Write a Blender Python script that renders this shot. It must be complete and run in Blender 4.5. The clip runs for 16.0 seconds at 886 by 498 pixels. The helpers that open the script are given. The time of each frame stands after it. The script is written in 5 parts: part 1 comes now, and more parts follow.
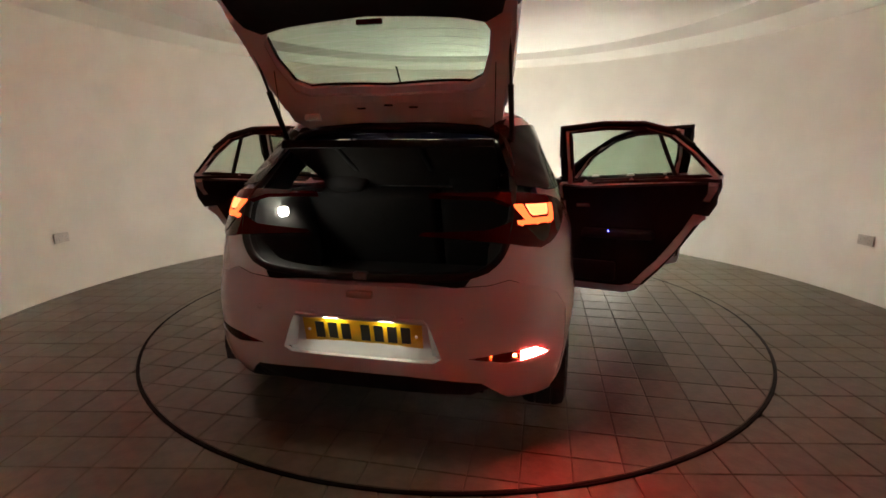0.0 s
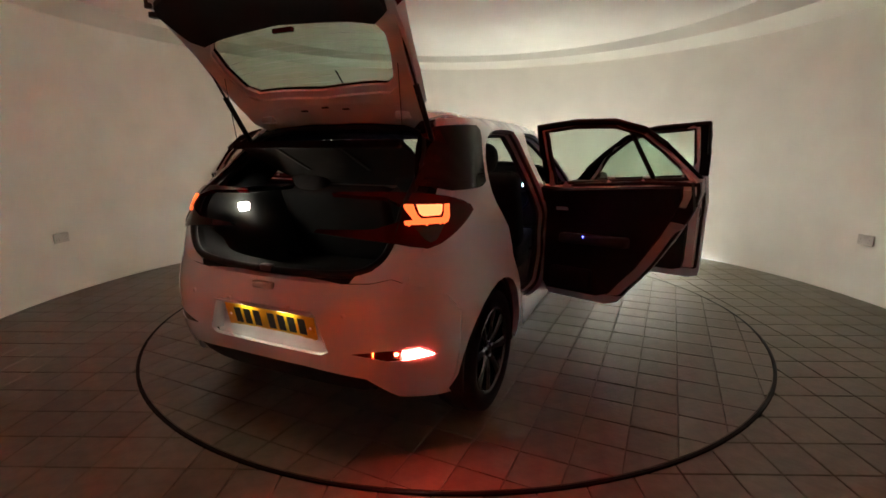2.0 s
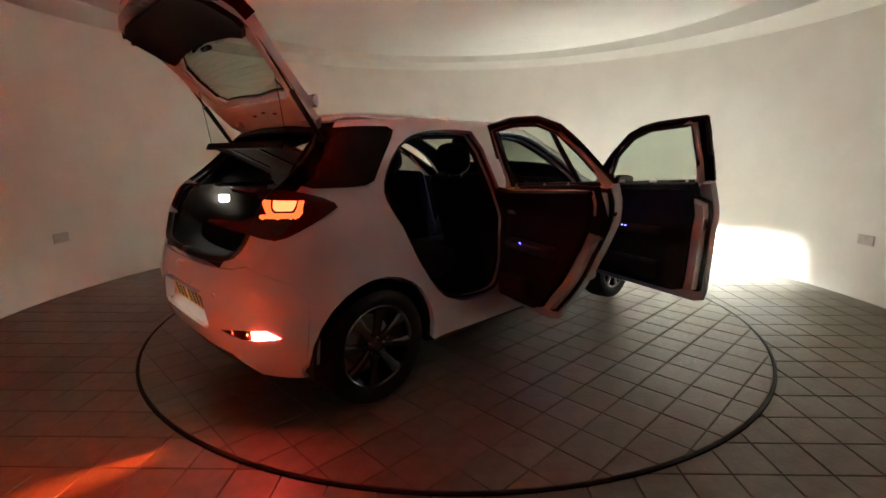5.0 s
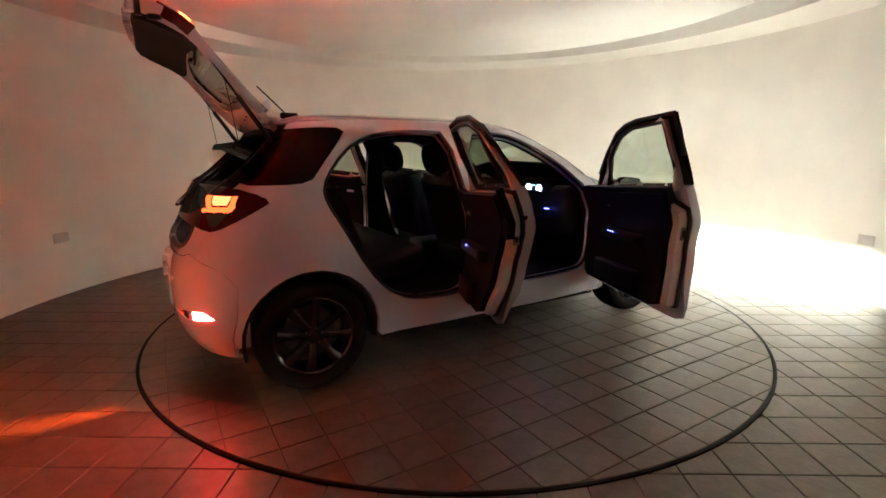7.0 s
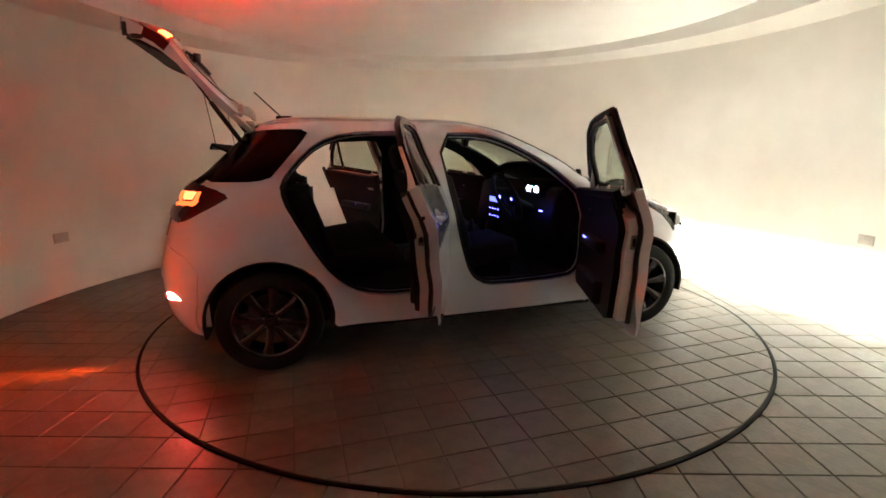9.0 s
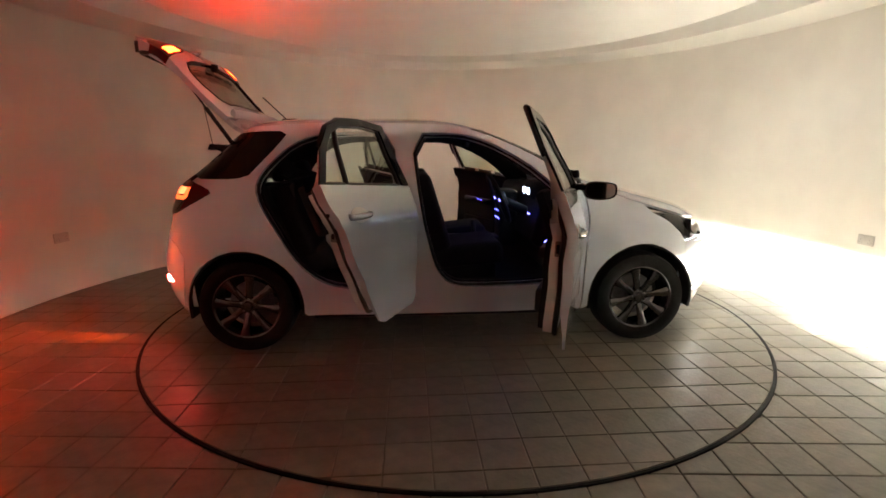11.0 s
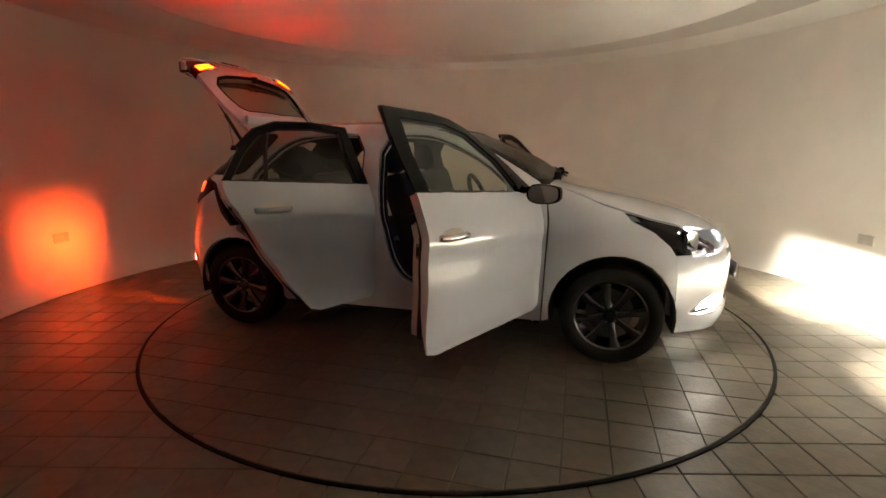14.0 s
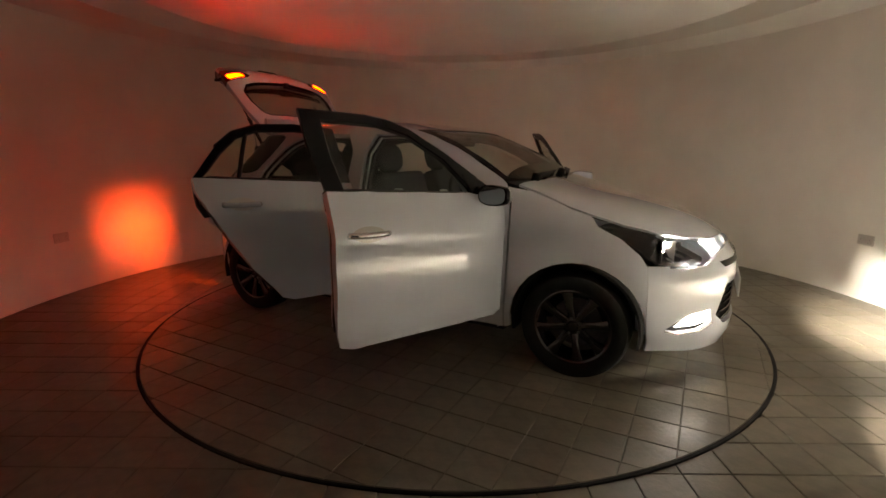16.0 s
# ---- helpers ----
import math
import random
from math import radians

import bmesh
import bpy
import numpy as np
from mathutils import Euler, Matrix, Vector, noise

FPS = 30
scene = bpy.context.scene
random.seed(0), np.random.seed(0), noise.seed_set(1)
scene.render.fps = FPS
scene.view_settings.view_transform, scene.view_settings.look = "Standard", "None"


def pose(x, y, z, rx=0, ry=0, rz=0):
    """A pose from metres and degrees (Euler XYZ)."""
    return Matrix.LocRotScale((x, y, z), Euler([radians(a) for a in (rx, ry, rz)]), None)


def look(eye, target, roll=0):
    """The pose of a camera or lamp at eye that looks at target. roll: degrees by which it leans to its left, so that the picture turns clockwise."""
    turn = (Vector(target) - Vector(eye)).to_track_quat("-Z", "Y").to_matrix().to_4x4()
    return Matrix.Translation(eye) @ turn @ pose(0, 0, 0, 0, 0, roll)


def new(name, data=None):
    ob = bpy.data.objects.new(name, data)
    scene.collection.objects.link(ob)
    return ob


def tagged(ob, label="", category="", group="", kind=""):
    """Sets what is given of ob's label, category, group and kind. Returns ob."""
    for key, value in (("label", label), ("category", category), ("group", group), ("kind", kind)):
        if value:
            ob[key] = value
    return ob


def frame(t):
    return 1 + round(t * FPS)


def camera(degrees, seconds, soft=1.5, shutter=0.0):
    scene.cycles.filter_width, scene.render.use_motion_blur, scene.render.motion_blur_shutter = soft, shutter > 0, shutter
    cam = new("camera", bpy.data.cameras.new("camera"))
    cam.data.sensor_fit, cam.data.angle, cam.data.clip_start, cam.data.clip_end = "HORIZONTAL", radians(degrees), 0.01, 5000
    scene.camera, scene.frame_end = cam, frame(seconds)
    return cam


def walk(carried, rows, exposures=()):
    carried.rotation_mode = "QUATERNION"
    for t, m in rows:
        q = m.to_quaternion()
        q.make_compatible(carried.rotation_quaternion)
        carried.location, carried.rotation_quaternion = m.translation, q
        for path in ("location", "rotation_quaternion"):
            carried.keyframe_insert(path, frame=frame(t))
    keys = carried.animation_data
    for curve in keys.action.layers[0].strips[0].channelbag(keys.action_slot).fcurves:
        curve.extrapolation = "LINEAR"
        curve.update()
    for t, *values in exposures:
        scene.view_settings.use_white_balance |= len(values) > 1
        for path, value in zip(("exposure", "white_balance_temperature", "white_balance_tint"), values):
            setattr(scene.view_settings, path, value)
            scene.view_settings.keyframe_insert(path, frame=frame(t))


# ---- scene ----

# ---------- camera: fixed, standing in the doorway of the round bay ----------
cam = camera(85.99, 16.0, soft=1.6)
YAW, PITCH = radians(1.1575), radians(-11.58)
EYE_AT = Vector((0.0, -3.8128, 1.2731))
AIM = EYE_AT + Vector((-math.sin(YAW) * math.cos(PITCH), math.cos(YAW) * math.cos(PITCH), math.sin(PITCH)))
HOLD = look(EYE_AT, AIM, -0.16)
walk(cam, [(0.0, HOLD), (16.0, HOLD)], exposures=[(0, 2.85, 6350, 8), (1.5, 2.55, 6300, 6), (3.5, 2.2, 6250, 5), (4.2, 2.25, 6250, 5), (6.5, 2.8, 6300, 6), (8, 2.95, 6450, 7), (9.5, 2.9, 6600, 8), (11.5, 2.65, 6850, 10), (13, 2.35, 7100, 11), (14.5, 1.9, 7300, 13), (16, 1.45, 7500, 15)])

# ---------- world: a closed room, all light comes from the car's lamps and emitters added inside them ---
world = bpy.data.worlds.new("night")
world.use_nodes = True
world.node_tree.nodes["Background"].inputs[0].default_value = (0.0, 0.0, 0.0, 1)
scene.world = world

HEAD_POWER = 62000.0
DRL_POWER = 14.0
TAIL_POWER = 0.55
GATE_POWER = 24.0
FOG_POWER = 62.0
PLATE_POWER = 5.5
BOOT_POWER = 10.0
SPILL_POWER = 900.0
FOG_BEAM = 92000.0
SLIT_POWER = 72000.0


# ---------- materials ----------
def material(name, color, rough=0.5, metal=0.0, vary=0.0, scale=20.0, bump=0.0, bump_scale=200.0, coat=0.0, spec=0.5, island=0.0, rand=0.0, wear=0.0):
    m = bpy.data.materials.new(name)
    m.use_nodes = True
    nt = m.node_tree
    b = nt.nodes["Principled BSDF"]
    b.inputs["Base Color"].default_value = (*color, 1)
    b.inputs["Roughness"].default_value = rough
    b.inputs["Metallic"].default_value = metal
    b.inputs["Specular IOR Level"].default_value = spec
    if coat:
        b.inputs["Coat Weight"].default_value = coat
        b.inputs["Coat Roughness"].default_value = 0.04
    tc = nt.nodes.new("ShaderNodeTexCoord")
    if vary or rand:
        n = nt.nodes.new("ShaderNodeTexNoise")
        n.inputs["Scale"].default_value = scale
        n.inputs["Detail"].default_value = 6
        nt.links.new(tc.outputs["Object"], n.inputs["Vector"])
        n2 = nt.nodes.new("ShaderNodeTexNoise")
        n2.inputs["Scale"].default_value = scale * 0.13
        n2.inputs["Detail"].default_value = 3
        nt.links.new(tc.outputs["Object"], n2.inputs["Vector"])
        add = nt.nodes.new("ShaderNodeMath")
        add.operation = "ADD"
        nt.links.new(n.outputs["Fac"], add.inputs[0])
        nt.links.new(n2.outputs["Fac"], add.inputs[1])
        rng = nt.nodes.new("ShaderNodeMapRange")
        rng.inputs["From Min"].default_value, rng.inputs["From Max"].default_value = 0.7, 1.3
        rng.inputs["To Min"].default_value, rng.inputs["To Max"].default_value = 1 - vary, 1 + vary
        nt.links.new(add.outputs[0], rng.inputs["Value"])
        val = rng.outputs["Result"]
        if rand:
            oi = nt.nodes.new("ShaderNodeObjectInfo")
            r2 = nt.nodes.new("ShaderNodeMapRange")
            r2.inputs["To Min"].default_value, r2.inputs["To Max"].default_value = 1 - rand, 1 + rand
            nt.links.new(oi.outputs["Random"], r2.inputs["Value"])
            mu = nt.nodes.new("ShaderNodeMath")
            mu.operation = "MULTIPLY"
            nt.links.new(val, mu.inputs[0])
            nt.links.new(r2.outputs["Result"], mu.inputs[1])
            val = mu.outputs[0]
        hsv = nt.nodes.new("ShaderNodeHueSaturation")
        hsv.inputs["Color"].default_value = (*color, 1)
        nt.links.new(val, hsv.inputs["Value"])
        nt.links.new(hsv.outputs["Color"], b.inputs["Base Color"])
        if wear:
            rr = nt.nodes.new("ShaderNodeMapRange")
            rr.inputs["From Min"].default_value, rr.inputs["From Max"].default_value = 0.3, 0.7
            rr.inputs["To Min"].default_value, rr.inputs["To Max"].default_value = rough - wear, rough + wear
            nt.links.new(n2.outputs["Fac"], rr.inputs["Value"])
            nt.links.new(rr.outputs["Result"], b.inputs["Roughness"])
    if bump:
        nb = nt.nodes.new("ShaderNodeTexNoise")
        nb.inputs["Scale"].default_value = bump_scale
        nb.inputs["Detail"].default_value = 4
        nt.links.new(tc.outputs["Object"], nb.inputs["Vector"])
        bp = nt.nodes.new("ShaderNodeBump")
        bp.inputs["Strength"].default_value = bump
        bp.inputs["Distance"].default_value = 0.004
        nt.links.new(nb.outputs["Fac"], bp.inputs["Height"])
        nt.links.new(bp.outputs["Normal"], b.inputs["Normal"])
    return m


def glow(name, color, strength):
    m = bpy.data.materials.new(name)
    m.use_nodes = True
    nt = m.node_tree
    nt.nodes.clear()
    e = nt.nodes.new("ShaderNodeEmission")
    e.inputs[0].default_value = (*color, 1)
    e.inputs[1].default_value = strength
    o = nt.nodes.new("ShaderNodeOutputMaterial")
    nt.links.new(e.outputs[0], o.inputs[0])
    return m


def pane(name, tint):
    """Thin glass: a tinted see-through sheet with a mirror gloss at grazing angles."""
    m = bpy.data.materials.new(name)
    m.use_nodes = True
    nt = m.node_tree
    nt.nodes.clear()
    tr = nt.nodes.new("ShaderNodeBsdfTransparent")
    tr.inputs[0].default_value = (*tint, 1)
    gl = nt.nodes.new("ShaderNodeBsdfGlossy")
    gl.inputs["Roughness"].default_value = 0.02
    lw = nt.nodes.new("ShaderNodeLayerWeight")
    lw.inputs[0].default_value = 0.5
    pw = nt.nodes.new("ShaderNodeMath")
    pw.operation = "POWER"
    pw.inputs[1].default_value = 4.0
    nt.links.new(lw.outputs["Facing"], pw.inputs[0])
    fr = nt.nodes.new("ShaderNodeMath")
    fr.operation = "MULTIPLY_ADD"
    fr.inputs[1].default_value, fr.inputs[2].default_value = 0.6, 0.03
    nt.links.new(pw.outputs[0], fr.inputs[0])
    mx = nt.nodes.new("ShaderNodeMixShader")
    o = nt.nodes.new("ShaderNodeOutputMaterial")
    nt.links.new(fr.outputs[0], mx.inputs[0])
    nt.links.new(tr.outputs[0], mx.inputs[1])
    nt.links.new(gl.outputs[0], mx.inputs[2])
    nt.links.new(mx.outputs[0], o.inputs[0])
    return m


WALL = material("painted_plaster", (0.85, 0.82, 0.745), 0.62, vary=0.05, scale=3.0, bump=0.12, bump_scale=60)
# near black, standing in for a dark open space behind the camera
ENTRY = material("entry_dark", (0.05, 0.049, 0.046), 0.8, vary=0.1, scale=4, bump=0.1)
CEIL = material("ceiling_paint", (0.86, 0.835, 0.77), 0.7, vary=0.03, scale=3.0, bump=0.08, bump_scale=60)
TILE = material("stone_tile", (0.155, 0.134, 0.101), 0.42, vary=0.25, scale=14.0, bump=0.35, bump_scale=40, rand=0.12, wear=0.12)
GROUT = material("grout", (0.120, 0.103, 0.078), 0.85, vary=0.2, scale=30, bump=0.3)
RUBBER_RING = material("black_ring", (0.008, 0.007, 0.007), 0.85, spec=0.15, vary=0.2, scale=30)
PAINT = material("white_car_paint", (0.72, 0.78, 0.87), 0.18, coat=1.0, vary=0.015, scale=4)
FRAME_PAINT = material("white_shut_paint", (0.72, 0.72, 0.73), 0.38, coat=0.3, vary=0.05, scale=10)
GLOSS_BLACK = material("gloss_black", (0.006, 0.006, 0.007), 0.14, vary=0.1, spec=0.16)
TRIM = material("black_plastic", (0.013, 0.013, 0.014), 0.6, spec=0.18, vary=0.2, scale=30, bump=0.25, bump_scale=500)
DASH = material("dash_plastic", (0.020, 0.020, 0.021), 0.55, spec=0.25, vary=0.15, scale=20, bump=0.3, bump_scale=600)
CLOTH = material("black_cloth", (0.014, 0.014, 0.015), 0.9, vary=0.25, scale=60, bump=0.6, bump_scale=900)
CARPET = material("boot_carpet", (0.018, 0.017, 0.016), 0.95, vary=0.3, scale=80, bump=0.8, bump_scale=800)
LINER = material("grey_liner", (0.055, 0.055, 0.052), 0.8, vary=0.1, scale=40, bump=0.4, bump_scale=400)
SEAL = material("rubber_seal", (0.010, 0.010, 0.010), 0.45, spec=0.4, vary=0.2)
TYRE = material("tyre_rubber", (0.011, 0.011, 0.011), 0.7, spec=0.25, vary=0.3, scale=40, bump=0.4, bump_scale=120)
ALLOY = material("grey_alloy", (0.12, 0.12, 0.127), 0.22, metal=1.0, vary=0.08, scale=30)
STEEL = material("dark_steel", (0.25, 0.25, 0.25), 0.4, metal=1.0, vary=0.15, scale=40)
CHROME = material("chrome", (0.75, 0.75, 0.76), 0.12, metal=1.0, vary=0.03)
SILVER = material("satin_silver", (0.55, 0.55, 0.55), 0.35, metal=0.9, vary=0.05)
REFLECTOR = material("lamp_reflector", (0.7, 0.7, 0.67), 0.4, metal=1.0, vary=0.05)
RED_LENS = material("dark_red_lens", (0.07, 0.002, 0.003), 0.14, spec=0.35, vary=0.1)
CLEAR_LENS = material("smoked_lens", (0.045, 0.035, 0.033), 0.15, spec=0.5, vary=0.1)
PLATE_Y = material("yellow_plate", (0.80, 0.50, 0.012), 0.42, vary=0.05, scale=30)
PLATE_W = material("white_plate", (0.75, 0.75, 0.72), 0.42, vary=0.05, scale=30)
INK = material("plate_ink", (0.012, 0.012, 0.012), 0.5, vary=0.1)
SOCKET_M = material("socket_plastic", (0.60, 0.57, 0.51), 0.4, vary=0.05)
UNDER = material("underseal", (0.012, 0.012, 0.012), 0.9, vary=0.3, scale=20, bump=0.4)
GLASS = pane("clear_glass", (0.80, 0.86, 0.81))
GLASS_TINT = pane("heated_rear_glass", (0.70, 0.78, 0.72))
COVER = pane("lamp_cover", (0.96, 0.96, 0.96))
MIRROR = material("mirror_glass", (0.27, 0.30, 0.33), 0.03, metal=1.0)
HEAD_GLOW = glow("headlamp_light", (1.0, 0.985, 0.92), HEAD_POWER)
SPILL_GLOW = glow("headlamp_spill", (1.0, 0.985, 0.92), SPILL_POWER)
FOG_SOURCE = glow("fog_source", (1.0, 0.075, 0.016), FOG_BEAM)
SLIT_GLOW = glow("fog_slit_light", (1.0, 0.09, 0.012), SLIT_POWER)
DRL_GLOW = glow("running_light", (1.0, 0.97, 0.90), DRL_POWER)
TAIL_GLOW = glow("tail_light", (1.0, 0.095, 0.022), TAIL_POWER)
TAIL_CORE = glow("tail_light_core", (1.0, 0.15, 0.05), TAIL_POWER * 1.5)
GATE_GLOW = glow("gate_light", (1.0, 0.020, 0.003), GATE_POWER)
FOG_GLOW = glow("fog_light", (1.0, 0.07, 0.05), FOG_POWER)
PLATE_GLOW = glow("plate_light", (1.0, 0.86, 0.58), PLATE_POWER)
BOOT_GLOW = glow("boot_light", (1.0, 0.92, 0.75), BOOT_POWER)
DIAL_GLOW = glow("dial_light", (0.55, 0.75, 1.0), 3.0)
BLUE_GLOW = glow("switch_light", (0.08, 0.08, 1.0), 4.0)
GREEN_GLOW = glow("telltale_light", (0.1, 0.9, 0.5), 2.0)


# ---------- mesh helpers ----------
def smooth_mesh(bm, angle=38):
    for f in bm.faces:
        f.smooth = True
    for e in bm.edges:
        if len(e.link_faces) == 2 and e.calc_face_angle(0) > radians(angle):
            e.smooth = False


def part(name, bm, mat, parent=None, label="", at=None, angle=38):
    smooth_mesh(bm, angle)
    me = bpy.data.meshes.new(name)
    bm.to_mesh(me)
    bm.free()
    me.materials.append(mat)
    ob = new(name, me)
    if parent is not None:
        ob.parent = parent
    if at is not None:
        ob.matrix_basis = at
    if label:
        tagged(ob, label=label)
    return ob


def box_bm(x0, x1, y0, y1, z0, z1, bevel=0.0, seg=2):
    bm = bmesh.new()
    bmesh.ops.create_cube(bm, size=1.0, matrix=Matrix.Translation(((x0 + x1) / 2, (y0 + y1) / 2, (z0 + z1) / 2)) @ Matrix.Diagonal((abs(x1 - x0), abs(y1 - y0), abs(z1 - z0), 1)))
    if bevel:
        bmesh.ops.bevel(bm, geom=bm.edges[:], offset=bevel, segments=seg, affect="EDGES", profile=0.5)
    return bm


def merge(*bms):
    out = bms[0]
    for b in bms[1:]:
        me = bpy.data.meshes.new("tmp")
        b.to_mesh(me)
        out.from_mesh(me)
        b.free()
        bpy.data.meshes.remove(me)
    return out


def tube_bm(points, radius, n=8, closed=False):
    """A round bar along points."""
    bm = bmesh.new()
    pts = [Vector(p) for p in points]
    rings = []
    for i, p in enumerate(pts):
        a = pts[(i - 1) % len(pts)] if (closed or i) else p
        b = pts[(i + 1) % len(pts)] if (closed or i < len(pts) - 1) else p
        d = (b - a).normalized()
        u = d.orthogonal().normalized() if not rings else (last_u - d * last_u.dot(d)).normalized()
        last_u = u
        v = d.cross(u)
        rings.append([bm.verts.new(p + radius * (math.cos(k * math.tau / n) * u + math.sin(k * math.tau / n) * v)) for k in range(n)])
    m = len(rings)
    for i in range(m if closed else m - 1):
        r0, r1 = rings[i], rings[(i + 1) % m]
        for k in range(n):
            bm.faces.new((r0[k], r0[(k + 1) % n], r1[(k + 1) % n], r1[k]))
    if not closed:
        bm.faces.new(rings[0][::-1])
        bm.faces.new(rings[-1])
    return bm


def loft_bm(shape, rings):
    """A closed form along x: the (y, z) outline at each (x, scale)."""
    bm = bmesh.new()
    rows = [[bm.verts.new((x, y * k, z * k)) for y, z in shape] for x, k in rings]
    n = len(shape)
    for a, b in zip(rows, rows[1:]):
        for i in range(n):
            bm.faces.new((a[i], a[(i + 1) % n], b[(i + 1) % n], b[i]))
    bm.faces.new(rows[0][::-1])
    bm.faces.new(rows[-1])
    bmesh.ops.recalc_face_normals(bm, faces=bm.faces)
    return bm


def lathe_bm(profile, n=48, closed_profile=False):
    """Profile of (radius, y) turned about the y axis."""
    bm = bmesh.new()
    rings = [[bm.verts.new((r * math.cos(k * math.tau / n), y, r * math.sin(k * math.tau / n))) for k in range(n)] for r, y in profile]
    m = len(rings)
    for i in range(m if closed_profile else m - 1):
        a, b = rings[i], rings[(i + 1) % m]
        for k in range(n):
            bm.faces.new((a[k], a[(k + 1) % n], b[(k + 1) % n], b[k]))
    bmesh.ops.recalc_face_normals(bm, faces=bm.faces)
    return bm


def rounded(poly, times=2, keep=()):
    for _ in range(times):
        out = []
        n = len(poly)
        for i in range(n):
            a, b = poly[i], poly[(i + 1) % n]
            out.append((a[0] * 0.75 + b[0] * 0.25, a[1] * 0.75 + b[1] * 0.25))
            out.append((a[0] * 0.25 + b[0] * 0.75, a[1] * 0.25 + b[1] * 0.75))
        poly = out
    return poly


def split_edges(poly, step):
    out = []
    for i, a in enumerate(poly):
        b = poly[(i + 1) % len(poly)]
        n = max(1, int(math.hypot(b[0] - a[0], b[1] - a[1]) / step))
        out += [(a[0] + (b[0] - a[0]) * k / n, a[1] + (b[1] - a[1]) * k / n) for k in range(n)]
    return out


def inside(poly, x, y):
    r = False
    j = len(poly) - 1
    for i in range(len(poly)):
        (xi, yi), (xj, yj) = poly[i], poly[j]
        if (yi > y) != (yj > y) and x < (xj - xi) * (y - yi) / (yj - yi) + xi:
            r = not r
        j = i
    return r


from mathutils.geometry import delaunay_2d_cdt


def sheet(outline, holes=(), step=0.05):
    """Triangles of a flat outline with holes, as points and index triples."""
    loops = [split_edges(outline, step)] + [split_edges(h, step) for h in holes]
    pts, edges = [], []
    for lp in loops:
        o = len(pts)
        pts += [Vector(p) for p in lp]
        edges += [(o + i, o + (i + 1) % len(lp)) for i in range(len(lp))]
    xs, ys = [p[0] for p in loops[0]], [p[1] for p in loops[0]]
    border = np.array([p for lp in loops for p in lp])
    x = min(xs) + step / 2
    row = 0
    while x < max(xs):
        y = min(ys) + step * (0.5 if row % 2 else 0.25)
        while y < max(ys):
            if inside(loops[0], x, y) and not any(inside(h, x, y) for h in loops[1:]) and np.min((border[:, 0] - x) ** 2 + (border[:, 1] - y) ** 2) > (0.45 * step) ** 2:
                pts.append(Vector((x, y)))
            y += step
        x += step * 0.9
        row += 1
    v, _, f, _, _, _ = delaunay_2d_cdt(pts, edges, [], 0, 1e-6)
    tris = []
    for t in f:
        cx, cy = sum(v[i][0] for i in t) / 3, sum(v[i][1] for i in t) / 3
        if inside(loops[0], cx, cy) and not any(inside(h, cx, cy) for h in loops[1:]):
            tris.append(t)
    return v, tris


def skin(outline, surf, holes=(), step=0.05, thick=0.02, lift=0.0, flip=False):
    """A curved plate: the flat outline laid on surf(a, b) -> place, with thickness inwards. lift: metres outwards."""
    v, tris = sheet(outline, holes, step)
    bm = bmesh.new()
    vs = [bm.verts.new(surf(p[0], p[1])) for p in v]
    for t in tris:
        try:
            bm.faces.new([vs[i] for i in t])
        except ValueError:
            pass
    for w in [w for w in bm.verts if not w.link_faces]:
        bm.verts.remove(w)
    bm.normal_update()
    centre = Vector((0.0, 0.0, 0.7))
    s = sum((f.normal.dot(f.calc_center_median() - centre) * f.calc_area() for f in bm.faces))
    if s < 0:
        for f in bm.faces:
            f.normal_flip()
    bm.normal_update()
    if lift:
        for w in bm.verts:
            w.co += w.normal * lift
    if thick:
        faces = bm.faces[:]
        nrm = {w: w.normal.copy() for w in bm.verts}
        low = {w: bm.verts.new(w.co - nrm[w] * (thick(w.co) if callable(thick) else thick)) for w in list(nrm)}
        rim = [(e.verts[0], e.verts[1], e.link_faces[0]) for e in bm.edges if len(e.link_faces) == 1]
        for f in faces:
            bm.faces.new([low[w] for w in reversed(f.verts)])
        for a, b, f in rim:
            order = [w for w in f.verts]
            i = order.index(a)
            if order[(i + 1) % len(order)] is b:
                a, b = b, a
            bm.faces.new((a, b, low[b], low[a]))
        bm.normal_update()
    return bm


# ---------- the car's surface: one closed form in x forward, y left, z up ----------
def curve(*pairs):
    xs, ys = np.array([p[0] for p in pairs]), np.array([p[1] for p in pairs])
    d = np.gradient(ys, xs)

    def at(v):
        v = min(max(v, xs[0]), xs[-1])
        i = min(max(int(np.searchsorted(xs, v)) - 1, 0), len(xs) - 2)
        h = xs[i + 1] - xs[i]
        s = (v - xs[i]) / h
        lim = 3 * (ys[i + 1] - ys[i]) / h
        m0 = d[i] if d[i] * lim > 0 and abs(d[i]) < abs(lim) else lim if d[i] * lim > 0 else 0.0
        m1 = d[i + 1] if d[i + 1] * lim > 0 and abs(d[i + 1]) < abs(lim) else lim if d[i + 1] * lim > 0 else 0.0
        return float((2 * s**3 - 3 * s * s + 1) * ys[i] + (s**3 - 2 * s * s + s) * h * m0 + (3 * s * s - 2 * s**3) * ys[i + 1] + (s**3 - s * s) * h * m1)

    return at


